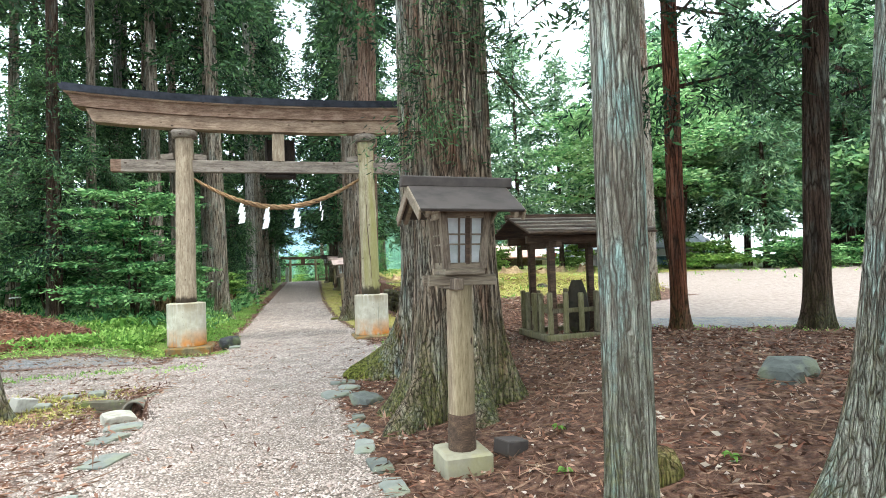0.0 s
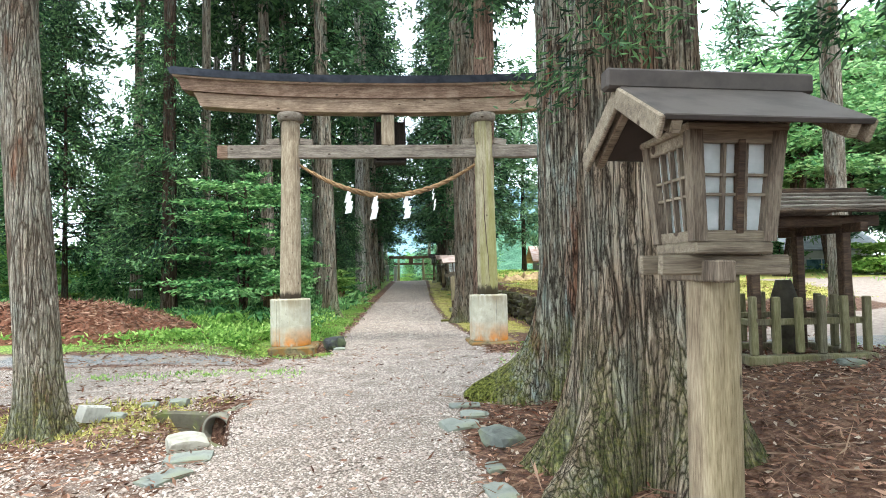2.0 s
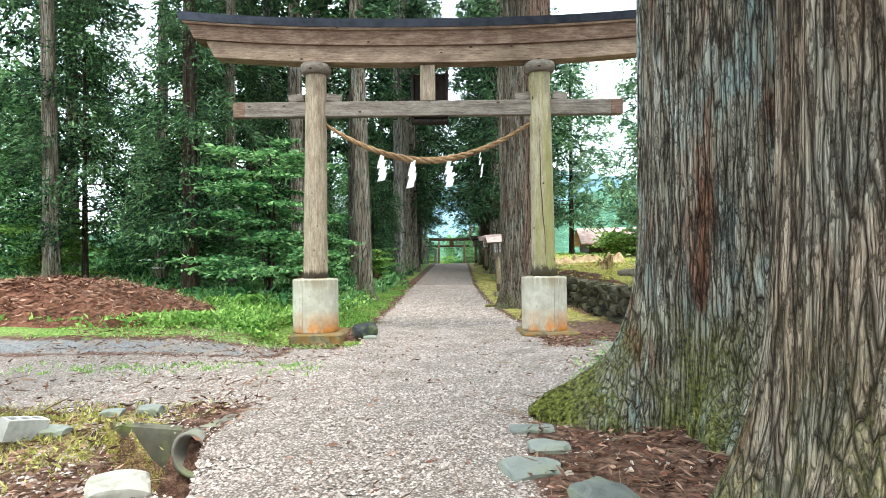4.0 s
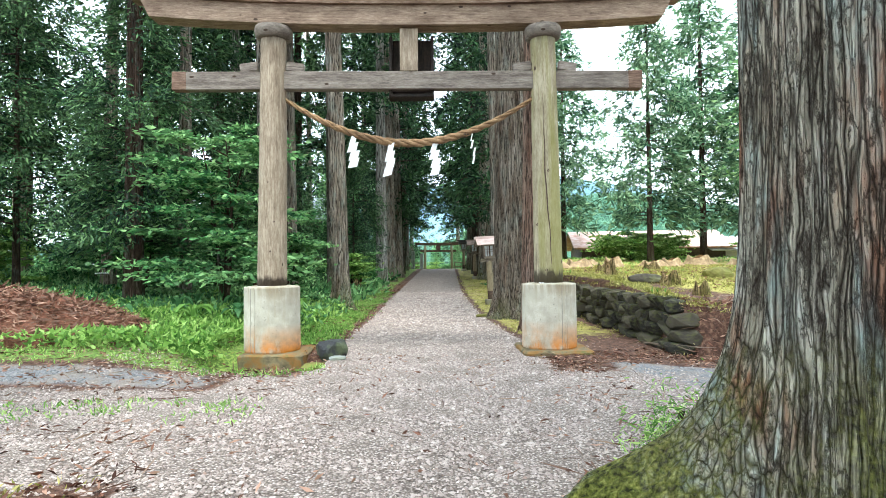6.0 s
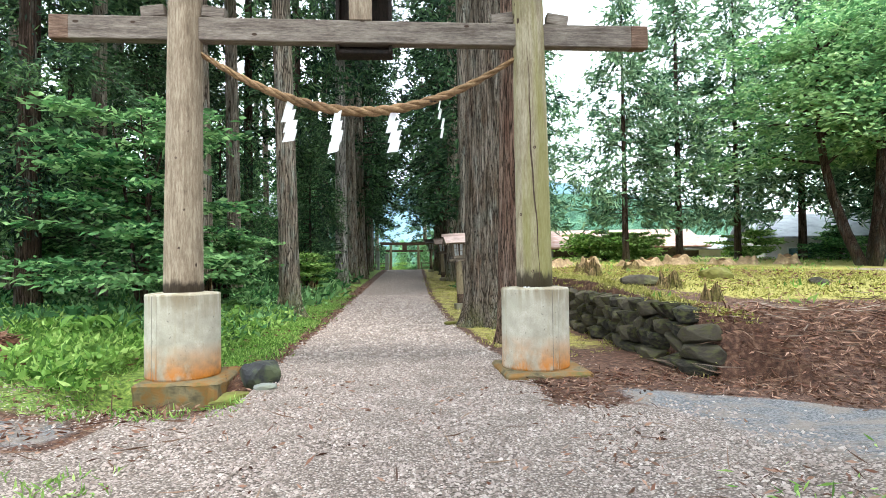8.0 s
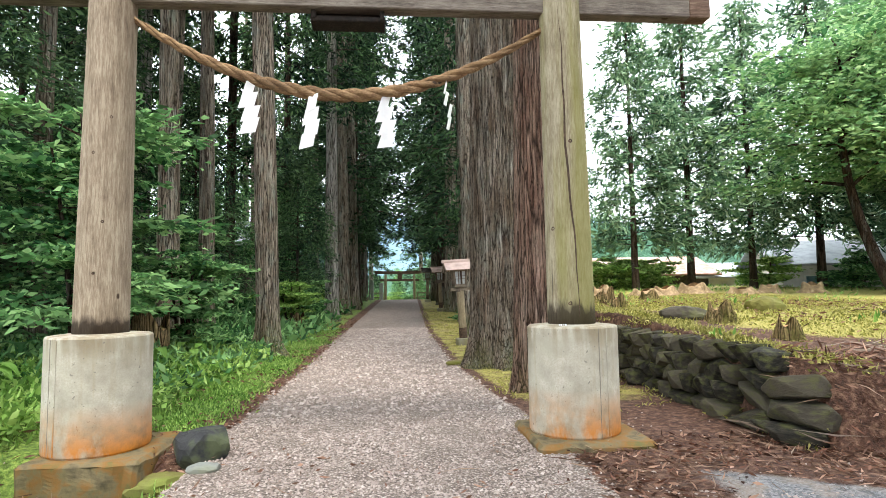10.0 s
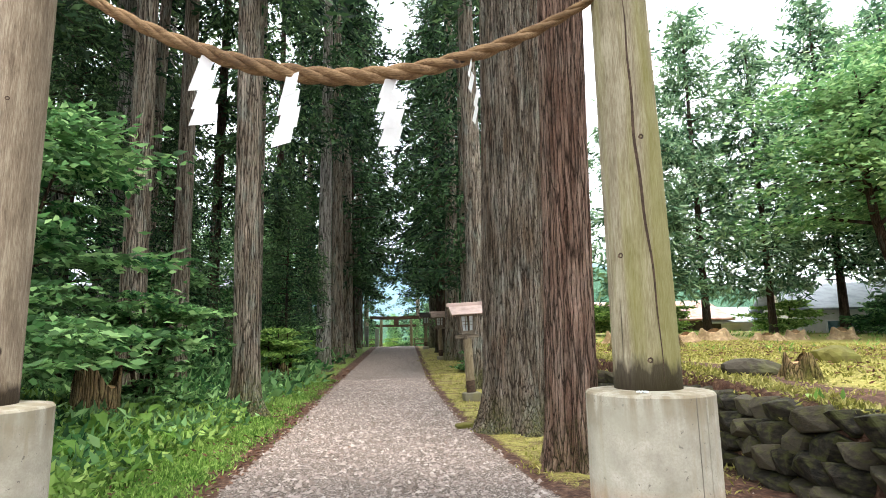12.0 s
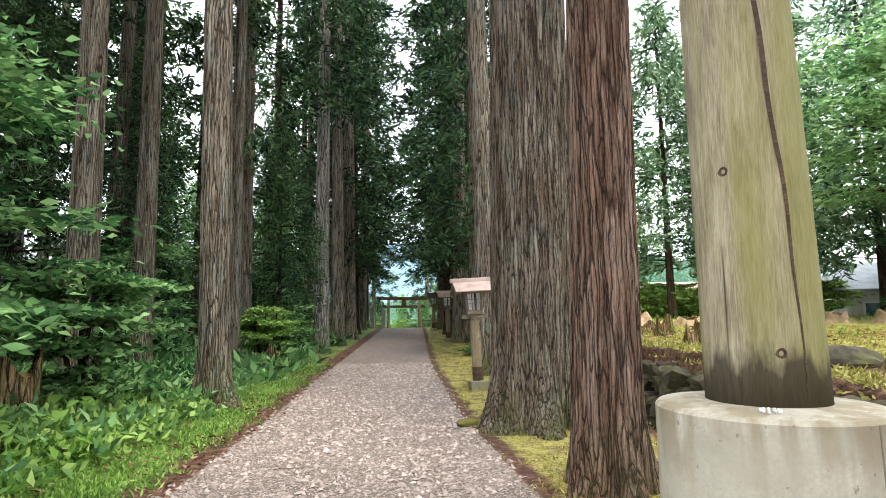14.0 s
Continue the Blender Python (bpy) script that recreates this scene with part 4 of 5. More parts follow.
def hill(name, cx, cy, w, d, h, material, label, seed):
    n = 60
    u, t = np.meshgrid(np.linspace(-1, 1, n), np.linspace(-1, 1, n))
    base = h * np.exp(-2.2 * u * u) * np.exp(-2.5 * t * t)
    for i in range(n):
        for j in range(n):
            base[i, j] += h * 0.10 * noise.noise((u[i, j] * 4 + seed, t[i, j] * 4, 0)) + h * 0.05 * noise.noise((u[i, j] * 22 + seed, t[i, j] * 22, 0))
    ids = np.arange(n * n).reshape(n, n)
    ob = quick(name, np.stack([cx + u * w, cy + t * d, base - 12], -1).reshape(-1, 3), np.stack([ids[:-1, :-1], ids[:-1, 1:], ids[1:, 1:], ids[1:, :-1]], -1).reshape(-1, 4), material, smooth=False)
    return tagged(ob, label, "hill", kind="structure")


# distance haze is painted into both base colours, bluest on the far ridge
HILL_NEAR = plain("wooded_hill", "2f5540", "6f9474", 0.3, 0.95, 0, 1.0, 2.0, c="4a7358")
HILL_FAR = plain("haze_tinted_mountain", "54707e", "6c8692", 0.02, 0.95, 0, 0.4, 1.0)
hill("backdrop_hill", 70, 190, 130, 70, 34, HILL_NEAR, "wooded green hillside in the distance", 1.0)
hill("backdrop_hill", -60, 170, 120, 60, 24, HILL_NEAR, "wooded green hillside in the distance", 5.0)
hill("backdrop_hill", 150, 40, 60, 150, 36, HILL_NEAR, "wooded green hillside in the distance", 3.0)
hill("backdrop_hill", -140, 40, 60, 150, 34, HILL_NEAR, "wooded green hillside in the distance", 7.0)
hill("backdrop_mountain", 60, 440, 330, 90, 78, HILL_FAR, "mountain ridge with blue haze put into its colour", 2.0)

# unseen cedars behind the start of the walk, added to block low sky light
for i, (x, y) in enumerate(((4, -5), (9, -3), (0, -10), (13, -8), (6.5, -9), (-8, -11), (3, -13), (-13, -8), (10, -12), (-3, -15), (17, -4))):
    cedar(x, y, .3, i % 4, 7, turn=i * 41.0)


# ---- straw rope with paper streamers ----
rope = thing("straw_rope", 0, GATE_Y - 0.0, 0, "twisted straw rope hung between the gate's posts", "rope")
RX0, RX1, RZ0, RSAG = POST_L + 0.2, POST_R - 0.2, 3.92, 0.76


def rope_z(x):
    u = (x - (RX0 + RX1) / 2) / ((RX1 - RX0) / 2)
    return RZ0 - RSAG * (1 - abs(u) ** 1.9)


for s in range(3):
    bm = bmesh.new()
    rings = []
    for i in range(150):
        u = i / 149
        x = RX0 + (RX1 - RX0) * u
        thick = 0.022 + 0.018 * math.sin(math.pi * u) ** 0.8
        ph = u * 44 + s * 2.0944
        cy, cz = thick * 0.85 * math.cos(ph), thick * 0.85 * math.sin(ph)
        rings.append([bm.verts.new((x, cy + thick * math.cos(a), rope_z(x) + cz + thick * math.sin(a))) for a in (6.2832 * q / 8 for q in range(8))])
    for a, b in zip(rings, rings[1:]):
        for q in range(8):
            bm.faces.new((a[q], a[(q + 1) % 8], b[(q + 1) % 8], b[q]))
    bm.faces.new(rings[0])
    bm.faces.new(rings[-1][::-1])
    bmesh.ops.recalc_face_normals(bm, faces=bm.faces)
    part("strand", bm, ROPE, rope, "", True)
for x, turn, swing in ((-1.33, 10, 6), (-0.71, -20, -8), (0.02, 15, 10), (0.68, 70, 2)):
    st = thing("paper_streamer", x, GATE_Y - 0.03, rope_z(x) - 0.05, "white zigzag-folded paper streamer hung from the straw rope", "streamer", "paper streamers on the rope", turn)
    for i in range(4):
        bm = bmesh.new()
        w = 0.05 if i == 0 else 0.074
        lean, d = 0.022, 0.03
        cx = 0.0012 * swing * i + 0.008 * (-1) ** i
        top, bow = -0.128 * i, 0.02 * math.sin(1.7 * i + turn)
        rows = [(cx + lean - w, bow, top), (cx + lean + w, bow + 0.01, top + d), (cx - lean + w * 1.05, bow + 0.03, top - 0.15 + d), (cx - lean - w * 1.05, bow + 0.02, top - 0.15)]
        vs = [bm.verts.new(Vector((px, py + e - 0.004 * i, pz))) for e in (0, 0.003) for px, py, pz in rows]
        bm.faces.new(vs[:4])
        bm.faces.new(vs[7:3:-1])
        for q in range(4):
            bm.faces.new((vs[q], vs[q + 4], vs[(q + 1) % 4 + 4], vs[(q + 1) % 4]))
        bmesh.ops.recalc_face_normals(bm, faces=bm.faces)
        part("paper_fold", bm, PAPER, st)
for sx, cx, cy in ((1.02, -half_gap + 0.11, -0.02), (1.12, half_gap + 0.05, -0.03)):
    bm = bmesh.new()
    box(bm, sx, 1.1, 0.42, pose(cx, cy, -0.21), 0.035)
    bmesh.ops.subdivide_edges(bm, edges=list(bm.edges), cuts=9, use_grid_fill=True)
    for v in bm.verts:
        worn = 0.05 if cx < 0 else 0.022
        side = 1.0 if v.co.z < -0.03 else 0.25
        v.co += Vector((noise.noise(v.co * 4.3), noise.noise(v.co * 4.3 + Vector((7, 0, 0))), 0.5 * noise.noise(v.co * 5 + Vector((0, 9, 0))))) * worn * side
        v.co.z = min(v.co.z, 0.004)
    part("footing_slab", bm, SLAB, gate, "rust-stained broken concrete slab under the footing")


# ---- lanterns on posts ----
def lantern(x, y, z, roof_mat, roof_label, label, tilt=0.0, rz=0.0):
    t = thing("wooden_lantern", x, y, z, label, "lantern", "post lanterns along the path", rz)
    t.matrix_basis = pose(x, y, z, tilt * 0.4, tilt, rz)
    bm = bmesh.new()
    box(bm, 0.38, 0.36, 0.50, pose(0, 0, -0.075), 0.02)
    part("concrete_block", bm, CONCRETE_OLD, t, "mossy square concrete block")
    bm = tapered_log(bmesh.new(), 0.104, 0.10, 0.165, 1.43, 24, 12, x)
    part("post", bm, POST_LAMP, t, "round weathered post", True)
    bm = bmesh.new()
    lathe(bm, [(0.104, 0.17), (0.1075, 0.178), (0.1065, 0.44), (0.1025, 0.45)], 24)
    part("dark_foot", bm, DARK_WOOD, t, "blackened foot of the post")
    for d in (-0.085, 0.085):
        blockpart("cross_board", (0.54, 0.035, 0.08), pose(0, d, 1.46), LAMP_WOOD_X, t)
    for d in (-0.07,):
        blockpart("cross_board", (0.07, 0.44, 0.085), pose(d, 0, 1.435), LAMP_WOOD, t)
    blockpart("floor_board", (0.32, 0.32, 0.048), pose(0, 0, 1.525), LAMP_WOOD_X, t)
    w0, w1, h0, h1 = 0.14, 0.172, 1.55, 1.97
    for sx in (-1, 1):
        for sy in (-1, 1):
            bm = bmesh.new()
            c0, c1 = Vector((sx * w0, sy * w0, h0)), Vector((sx * w1, sy * w1, h1))
            vs = [bm.verts.new(c + Vector((dx * 0.026, dy * 0.026, 0))) for c in (c0, c1) for dx, dy in ((-1, -1), (1, -1), (1, 1), (-1, 1))]
            for q in range(4):
                bm.faces.new((vs[q], vs[(q + 1) % 4], vs[(q + 1) % 4 + 4], vs[q + 4]))
            bm.faces.new(vs[3::-1])
            bm.faces.new(vs[4:])
            part("corner_stile", bm, LAMP_WOOD, t)
    slope = math.degrees(math.atan2(w1 - w0, h1 - h0))
    for side in range(4):
        turn = pose(0, 0, 0, 0, 0, 90 * side)
        lean = turn @ pose(0, -(w0 + w1) / 2, (h0 + h1) / 2, slope, 0, 0)
        blockpart("rail", (0.31, 0.03, 0.045), lean @ pose(0, 0, -0.19), LAMP_WOOD_X, t, 0.004)
        blockpart("rail", (0.35, 0.03, 0.05), lean @ pose(0, 0, 0.19), LAMP_WOOD_X, t, 0.004)
        pane = blockpart("pane", (0.27, 0.004, 0.35), lean @ pose(0, 0.02, 0), FROST, t, 0, "frosted pane")
        for i in range(2 if side % 2 == 0 else 3):
            n = 3 if side % 2 == 0 else 4
            blockpart("glazing_bar", (0.014, 0.022, 0.35), lean @ pose(-0.135 + 0.27 * (i + 1) / n, 0, 0), LAMP_WOOD, t, 0.002)
        for i in range(2):
            blockpart("glazing_bar", (0.27, 0.02, 0.012), lean @ pose(0, 0.002, -0.03 + 0.075 * i), LAMP_WOOD_X, t, 0.002)
        if side == 0:
            blockpart("sliding_frame", (0.03, 0.03, 0.36), lean @ pose(0.02, -0.005, 0), DARK_WOOD, t, 0.003)
    # gabled roof, ridge along x
    eave, rise, half = 0.37, 0.215, 0.395
    ang = math.degrees(math.atan2(rise, eave))
    ln = math.hypot(eave, rise)
    for s in (-1, 1):
        blockpart("roof_slope", (2 * half, ln + 0.03, 0.022), pose(0, s * eave / 2, 1.97 + rise / 2, s * -ang, 0, 0), roof_mat, t, 0.004, roof_label)
        blockpart("rafter", (0.04, ln * 0.96, 0.06), pose(-half + 0.06, s * (eave - 0.01) / 2, 1.93 + rise / 2, s * -ang, 0, 0), LAMP_WOOD_X, t)
        blockpart("rafter", (0.04, ln * 0.96, 0.06), pose(half - 0.06, s * (eave - 0.01) / 2, 1.93 + rise / 2, s * -ang, 0, 0), LAMP_WOOD_X, t)
        blockpart("barge_board", (0.022, ln * 1.0, 0.085), pose(s * (half - 0.0), -eave / 2 * 0.98, 1.93 + rise / 2, ang, 0, 0), LAMP_WOOD_X, t)
        blockpart("barge_board", (0.022, ln * 1.0, 0.085), pose(s * (half - 0.0), eave / 2 * 0.98, 1.93 + rise / 2, -ang, 0, 0), LAMP_WOOD_X, t)
    blockpart("top_plate", (0.42, 0.40, 0.03), pose(0, 0, 1.985), LAMP_WOOD_X, t)
    blockpart("ridge_cap", (0.90, 0.07, 0.085), pose(0, 0, 1.97 + rise + 0.03), roof_mat, t, 0.01, roof_label)
    return t


lantern(1.188, 4.19, -0.075, ROOF_METAL, "dull brown sheet-metal roof", "weathered wooden post lantern with a brown metal roof", 0.8, 2)
lantern(1.93, 24.4, gz(1.93, 24.4), ROOF_PINK, "pinkish sheet-metal roof", "weathered wooden post lantern with a pinkish metal roof", -3, 4)
lantern(2.45, 37.8, gz(2.45, 37.8), ROOF_PINK, "pinkish sheet-metal roof", "weathered wooden post lantern with a pinkish metal roof", -2, 0)
lantern(2.3, 46.5, gz(2.3, 46.5), ROOF_METAL, "dull brown sheet-metal roof", "distant wooden post lantern beside the path", 0, 0)
ob = blockpart("sign_box", (0.24, 0.2, 0.2), pose(2.3, 24.2, gz(2.3, 24.2) + 0.1, 0, 12, 20), ROOF_METAL, None)
tagged(ob, "small reddish-brown box at the lantern's foot", "box")
ob = blockpart("sign_box", (0.22, 0.18, 0.12), pose(1.62, 4.28, gz(1.62, 4.28) + 0.05, 0, 8, 20), ROOF_METAL, None)
tagged(ob, "small brown slab beside the lantern's footing", "slab")

# ---- roofed fence with a standing stone ----
SX, SY, SW, SD, SZ = 3.55, 7.63, 1.32, 1.0, gz(4.1, 8.0) - 0.02
shed = thing("roofed_shelter", SX, SY, SZ, "small dark timber shelter with a board roof and picket fence", "shelter")
for a, b, lx, ly in ((SW / 2, 0, SW + 0.1, 0.11), (SW / 2, SD, SW + 0.1, 0.11), (0, SD / 2, 0.1, SD - 0.12), (SW, SD / 2, 0.1, SD - 0.12)):
    blockpart("sill_beam", (lx, ly, 0.1), pose(a, b, 0.06), MOSS_WOOD, shed, 0.012)
for a in (0.14, SW - 0.14):
    for b in (0.14, SD - 0.14):
        blockpart("corner_post", (0.1, 0.1, 1.44), pose(a, b, 0.76), DARK_WOOD, shed, 0.01)
n = 6
for b in (0, SD):
    for i in range(n):
        blockpart("picket", (0.072, 0.07, 0.62 - 0.02 * (i % 3)), pose(0.03 + (SW - 0.06) * i / (n - 1), b, 0.42, 0, (i % 2) * 1.2 - 0.5), MOSS_WOOD, shed, 0.012)
    blockpart("fence_rail", (SW, 0.045, 0.07), pose(SW / 2, b + 0.055 * (1 if b == 0 else -1), 0.45), MOSS_WOOD, shed)
for a in (0, SW):
    for i in range(1, 4):
        blockpart("picket", (0.07, 0.072, 0.60), pose(a, SD * i / 4, 0.41), MOSS_WOOD, shed, 0.012)
    blockpart("fence_rail", (0.045, SD, 0.07), pose(a + 0.055 * (1 if a == 0 else -1), SD / 2, 0.45), MOSS_WOOD, shed)
for b in (0.14, SD - 0.14):
    blockpart("eaves_beam", (SW + 0.5, 0.09, 0.12), pose(SW / 2, b, 1.52), DARK_WOOD, shed)
for a in (0.14, SW - 0.14):
    blockpart("tie_beam", (0.09, SD + 0.3, 0.1), pose(a, SD / 2, 1.44), DARK_WOOD, shed)
ra = math.degrees(math.atan2(0.26, 0.78))
for s in (-1, 1):
    for i in range(9):
        blockpart("roof_board", (0.23, 0.84, 0.03), pose(SW / 2 - 0.92 + 0.23 * i, SD / 2 + s * 0.39, 1.72 + 0.006 * (i % 2), s * -ra), DARK_WOOD, shed, 0.004)
    for i in range(4):
        blockpart("roof_batten", (2.1, 0.05, 0.03), pose(SW / 2, SD / 2 + s * (0.1 + 0.2 * i), 1.85 - 0.067 * i, s * -ra), BEAM_GREY, shed, 0.006)
blockpart("ridge_beam", (2.15, 0.14, 0.07), pose(SW / 2, SD / 2, 1.89), DARK_WOOD, shed)
bm = rock(bmesh.new(), 0.34, 0.22, 0.95, 4.2, pose(0.78, SD / 2 + 0.05, 0.42))
ob = part("standing_stone", bm, STONE_WALL, None, "", True)
ob.matrix_basis = pose(SX, SY, SZ)
tagged(ob, "dark rounded standing stone inside the picket fence", "stone")
bm = bmesh.new()
for i in range(12):
    z = 1.36 - i * 0.065
    lathe_r = 0.035 + 0.012 * math.sin(i)
    box(bm, lathe_r * 2, lathe_r, 0.07, pose(0.36 + 0.008 * math.sin(i * 1.7), 0.55, z, 0, 4 * math.sin(i), 10 * i), 0.006)
RED = plain("red_cloth", "a01f1c", "cc3328", 8, 0.85)
ob = part("hanging_cloth", bm, RED, None)
ob.matrix_basis = pose(SX, SY, SZ)
tagged(ob, "bright red cloth hanging from the shelter's beam", "cloth")

# ---- culvert ----
ca = pose(-2.11, 8.5, gz(-1.5, 8.0) - 0.19, 0, 0, 72)
bm = bmesh.new()
seg = 28
for (ri, ro, x0, x1) in ((0.155, 0.19, -0.12, 0.42),):
    rings = []
    for x, r in ((x0, ri), (x0, ro), (x1, ro), (x1, ri)):
        rings.append([bm.verts.new((x, r * math.cos(6.2832 * i / seg), r * math.sin(6.2832 * i / seg))) for i in range(seg)])
    for q in range(4):
        a, b = rings[q], rings[(q + 1) % 4]
        for i in range(seg):
            bm.faces.new((a[i], b[i], b[(i + 1) % seg], a[(i + 1) % seg]))
cap = [bm.verts.new((0.40, 0.165 * math.cos(6.2832 * i / seg), 0.165 * math.sin(6.2832 * i / seg))) for i in range(seg)]
bm.faces.new(cap)
bmesh.ops.recalc_face_normals(bm, faces=bm.faces)
ob = part("culvert_pipe", bm, stone_mat("pipe_concrete", "4c4a44", "7d786c", 0.4), None, "", True)
ob.matrix_basis = ca
tagged(ob, "open end of a dark concrete culvert pipe under the path", "pipe")
bm = bmesh.new()
box(bm, 1.0, 0.09, 0.42, pose(-2.66, 8.72, gz(-1.5, 8.0) - 0.24, 0, 0, -14), 0.02)
ob = part("culvert_wall", bm, stone_mat("culvert_concrete", "48443a", "6d6858", 0.6), None)
tagged(ob, "mossy concrete side wall of the ditch", "wall")
# hollow concrete block by the tree
ob = thing("hollow_block", 0, 0, 0, "pale hollow concrete block leaning beside the tree", "block")
BLOCK = plain("block_grey", "a5a39c", "c2c0b9", 12)
for x in (-0.18, -0.06, 0.06, 0.18):
    blockpart("web", (0.03, 0.088, 0.19), pose(x, 0, 0), BLOCK, ob, 0.003)
for y in (-0.057, 0.057):
    blockpart("face", (0.39, 0.025, 0.19), pose(0, y, 0), BLOCK, ob, 0.003)
ob.matrix_basis = pose(-3.36, 8.2, gz(-3.36, 8.2) + 0.10, 10, 14, 70) @ Matrix.Diagonal((0.8, 0.8, 0.85, 1))


# ---- loose stones ----
def boulder(x, y, sx, sy, sz, seed, material, label, rz=0, sink=0.3, tilt=0, name="stone", sub=3, cut=0.42):
    bm = rock(bmesh.new(), sx, sy, sz, seed, None, sub, cut)
    ob = part(name, bm, material, None)
    ob.matrix_basis = pose(x, y, gz(x, y) + sz * (0.5 - sink), tilt, tilt * 0.5, rz)
    return tagged(ob, label, "stone")


SLATE = stone_mat("slate_grey", "50534f", "84877f", 0.35, "6c6f44")
for i, (x, y, sx, sy, sz, rz, tilt) in enumerate(((0.80, 6.88, .46, .36, .17, 40, 14), (0.46, 7.45, .42, .3, .10, 20, 4), (0.66, 7.9, .34, .24, .08, 0, 0), (0.6, 8.35, .4, .2, .07, 0, 0),
                                                  (0.57, 5.65, .22, .38, .06, 10, 3), (0.54, 5.05, .2, .4, .05, -8, 2), (0.6, 4.5, .2, .36, .05, 6, 2), (0.6, 6.2, .16, .22, .05, 3, 0), (0.62, 4.0, .2, .36, .05, 6, 2),
                                                  (-1.99, 7.12, .38, .3, .17, 30, 6), (-1.84, 6.75, .42, .28, .06, 10, 0), (-1.85, 6.3, .4, .26, .05, 60, 0), (-1.66, 5.5, .44, .3, .045, 70, 0), (-1.7, 4.5, .36, .3, .045, 10, 0),
                                                  (-2.78, 9.0, .24, .18, .14, 0, 0), (-3.1, 8.95, .2, .14, .1, 0, 0), (-3.25, 8.35, .3, .22, .12, 0, 0))):
    boulder(x, y, sx, sy, sz, i * 1.9, SLATE if i != 9 else plain("pale_rock", "7d786c", "a39e91", 8), "flat grey-green stone set at the path's edge", rz, 0.35, tilt, cut=0.38)
boulder(4.1, 4.0, .5, .36, .24, 31.0, SLATE, "grey boulder lying in the leaf litter", 20)
boulder(2.15, 3.15, .3, .26, .26, 33.0, STUMP_BARK, "rounded dark root knob in the leaf litter", 0)
BLACK_STONE = stone_mat("black_stone", "2c2d2e", "4c4d4c", 0.25)
boulder(-1.66, 14.95, .44, .4, .36, 35.0, BLACK_STONE, "smooth black stone beside the footing", 30)
boulder(-1.5, 14.5, .26, .2, .09, 36.0, SLATE, "grey stone beside the footing", 0)
boulder(-1.98, 14.75, .5, .36, .2, 37.0, stone_mat("mossy_stone", "6b6a3a", "8d8a48", 0.8), "moss-covered stone beside the footing", 0)
boulder(-1.75, 13.95, .4, .26, .1, 38.0, SLATE, "flat grey stone before the footing", 20)
boulder(4.35, 7.3, .3, .22, .1, 40.0, SLATE, "small grey stone beside the shelter", 0)
MOSS_STONE = stone_mat("moss_cushion", "4c4824", "78733a", 0.7, "63652a")
boulder(7.0, 19.5, .62, .45, .42, 41.0, MOSS_STONE, "low mound covered in yellow-green moss", 10, 0.45, cut=0.5)
boulder(4.75, 18.2, .75, .32, .3, 42.0, STONE_WALL, "low mossy rock at the terrace's edge", 0, 0.4, cut=0.5)
boulder(8.2, 18.0, .36, .3, .2, 43.0, STONE_WALL, "low mound covered in yellow-green moss", 40, 0.45, cut=0.9)
boulder(1.3, 20.9, .34, .3, .1, 44.0, MOSS_STONE, "flat moss-covered stone at the path's edge", 0, 0.3)


def stump(x, y, r, h, seed, label, tilt=0, bark_mat=STUMP_BARK):
    t = thing("tree_stump", x, y, gz(x, y) - 0.03, label, "stump", "cut stumps")
    t.matrix_basis = pose(x, y, gz(x, y) - 0.03, tilt, 0, seed * 20)
    v, f = trunk_mesh(r, r * 0.92, 3.0, 1.0, seed, 28, 30, 0.05, lobes=4, flare_h=0.35, cut=0.1)
    v = v.copy()
    v[:, 2] = np.minimum(v[:, 2], h * (1 + 0.25 * np.sin(3 * np.arctan2(v[:, 1], v[:, 0]) + seed)))
    quick("trunk", v, f, bark_mat, t, True)
    bm = bmesh.new()
    lathe(bm, [(r * 0.9, h * 0.70), (r * 0.94, h * 0.78), (r * 0.5, h * 0.82)], 18, 0.2)
    part("cut_face", bm, WOOD_CUT, t, "pale sawn wood")


for i, (x, y, r, h) in enumerate(((4.95, 16.1, .1, .24), (5.08, 17.75, .15, .28), (5.0, 21.5, .12, .30), (5.9, 24.4, .15, .42), (6.2, 26, .2, .3), (8.5, 27.5, .22, .3), (-4.1, 19.7, .3, .75), (-3.0, 28.0, .22, .5), (-3.25, 27.4, .2, .35))):
    stump(x, y, r, h, i + 1.0, "weathered cut tree stump in the mossy ground")
for i, (x, y, r) in enumerate(((5.4, 30, .3), (6.6, 31, .36), (8.0, 30.5, .26), (9.85, 30.7, .34), (10.8, 31, .3), (12.5, 32, .4), (14, 31, .32), (15.5, 31.5, .26), (17, 31, .3), (7.4, 32.5, .28))):
    stump(x, y, r * 1.15, 0.26 + 0.07 * (i % 3), i + 21.0, "pale bleached tree stump with spreading roots at the terrace's far edge", bark_mat=STUMP_PALE)

# ---- terrace wall of rough stones ----
wall = thing("stone_wall", 3.98, 14.2, -0.34, "low dry-stone terrace wall with dark mossy stones", "wall", kind="structure")
VARIANTS = []
stone_rng = random.Random(12)
for i in range(9):
    bm = bmesh.new()
    for _ in range(22):
        p = Vector([stone_rng.uniform(-1, 1) for _ in range(3)])
        p = p / max(abs(p.x), abs(p.y), abs(p.z)) * stone_rng.uniform(0.46, 0.58)
        bm.verts.new((p.x, p.y, p.z))
    bmesh.ops.convex_hull(bm, input=list(bm.verts))
    bmesh.ops.delete(bm, geom=[v for v in bm.verts if not v.link_faces], context="VERTS")
    bmesh.ops.bevel(bm, geom=list(bm.edges), offset=0.03, segments=1, affect="EDGES")
    me = bpy.data.meshes.new("stone")
    bm.to_mesh(me)
    bm.free()
    me.materials.append(STONE_WALL)
    VARIANTS.append(me)
r3 = random.Random(5)
y = 0.0
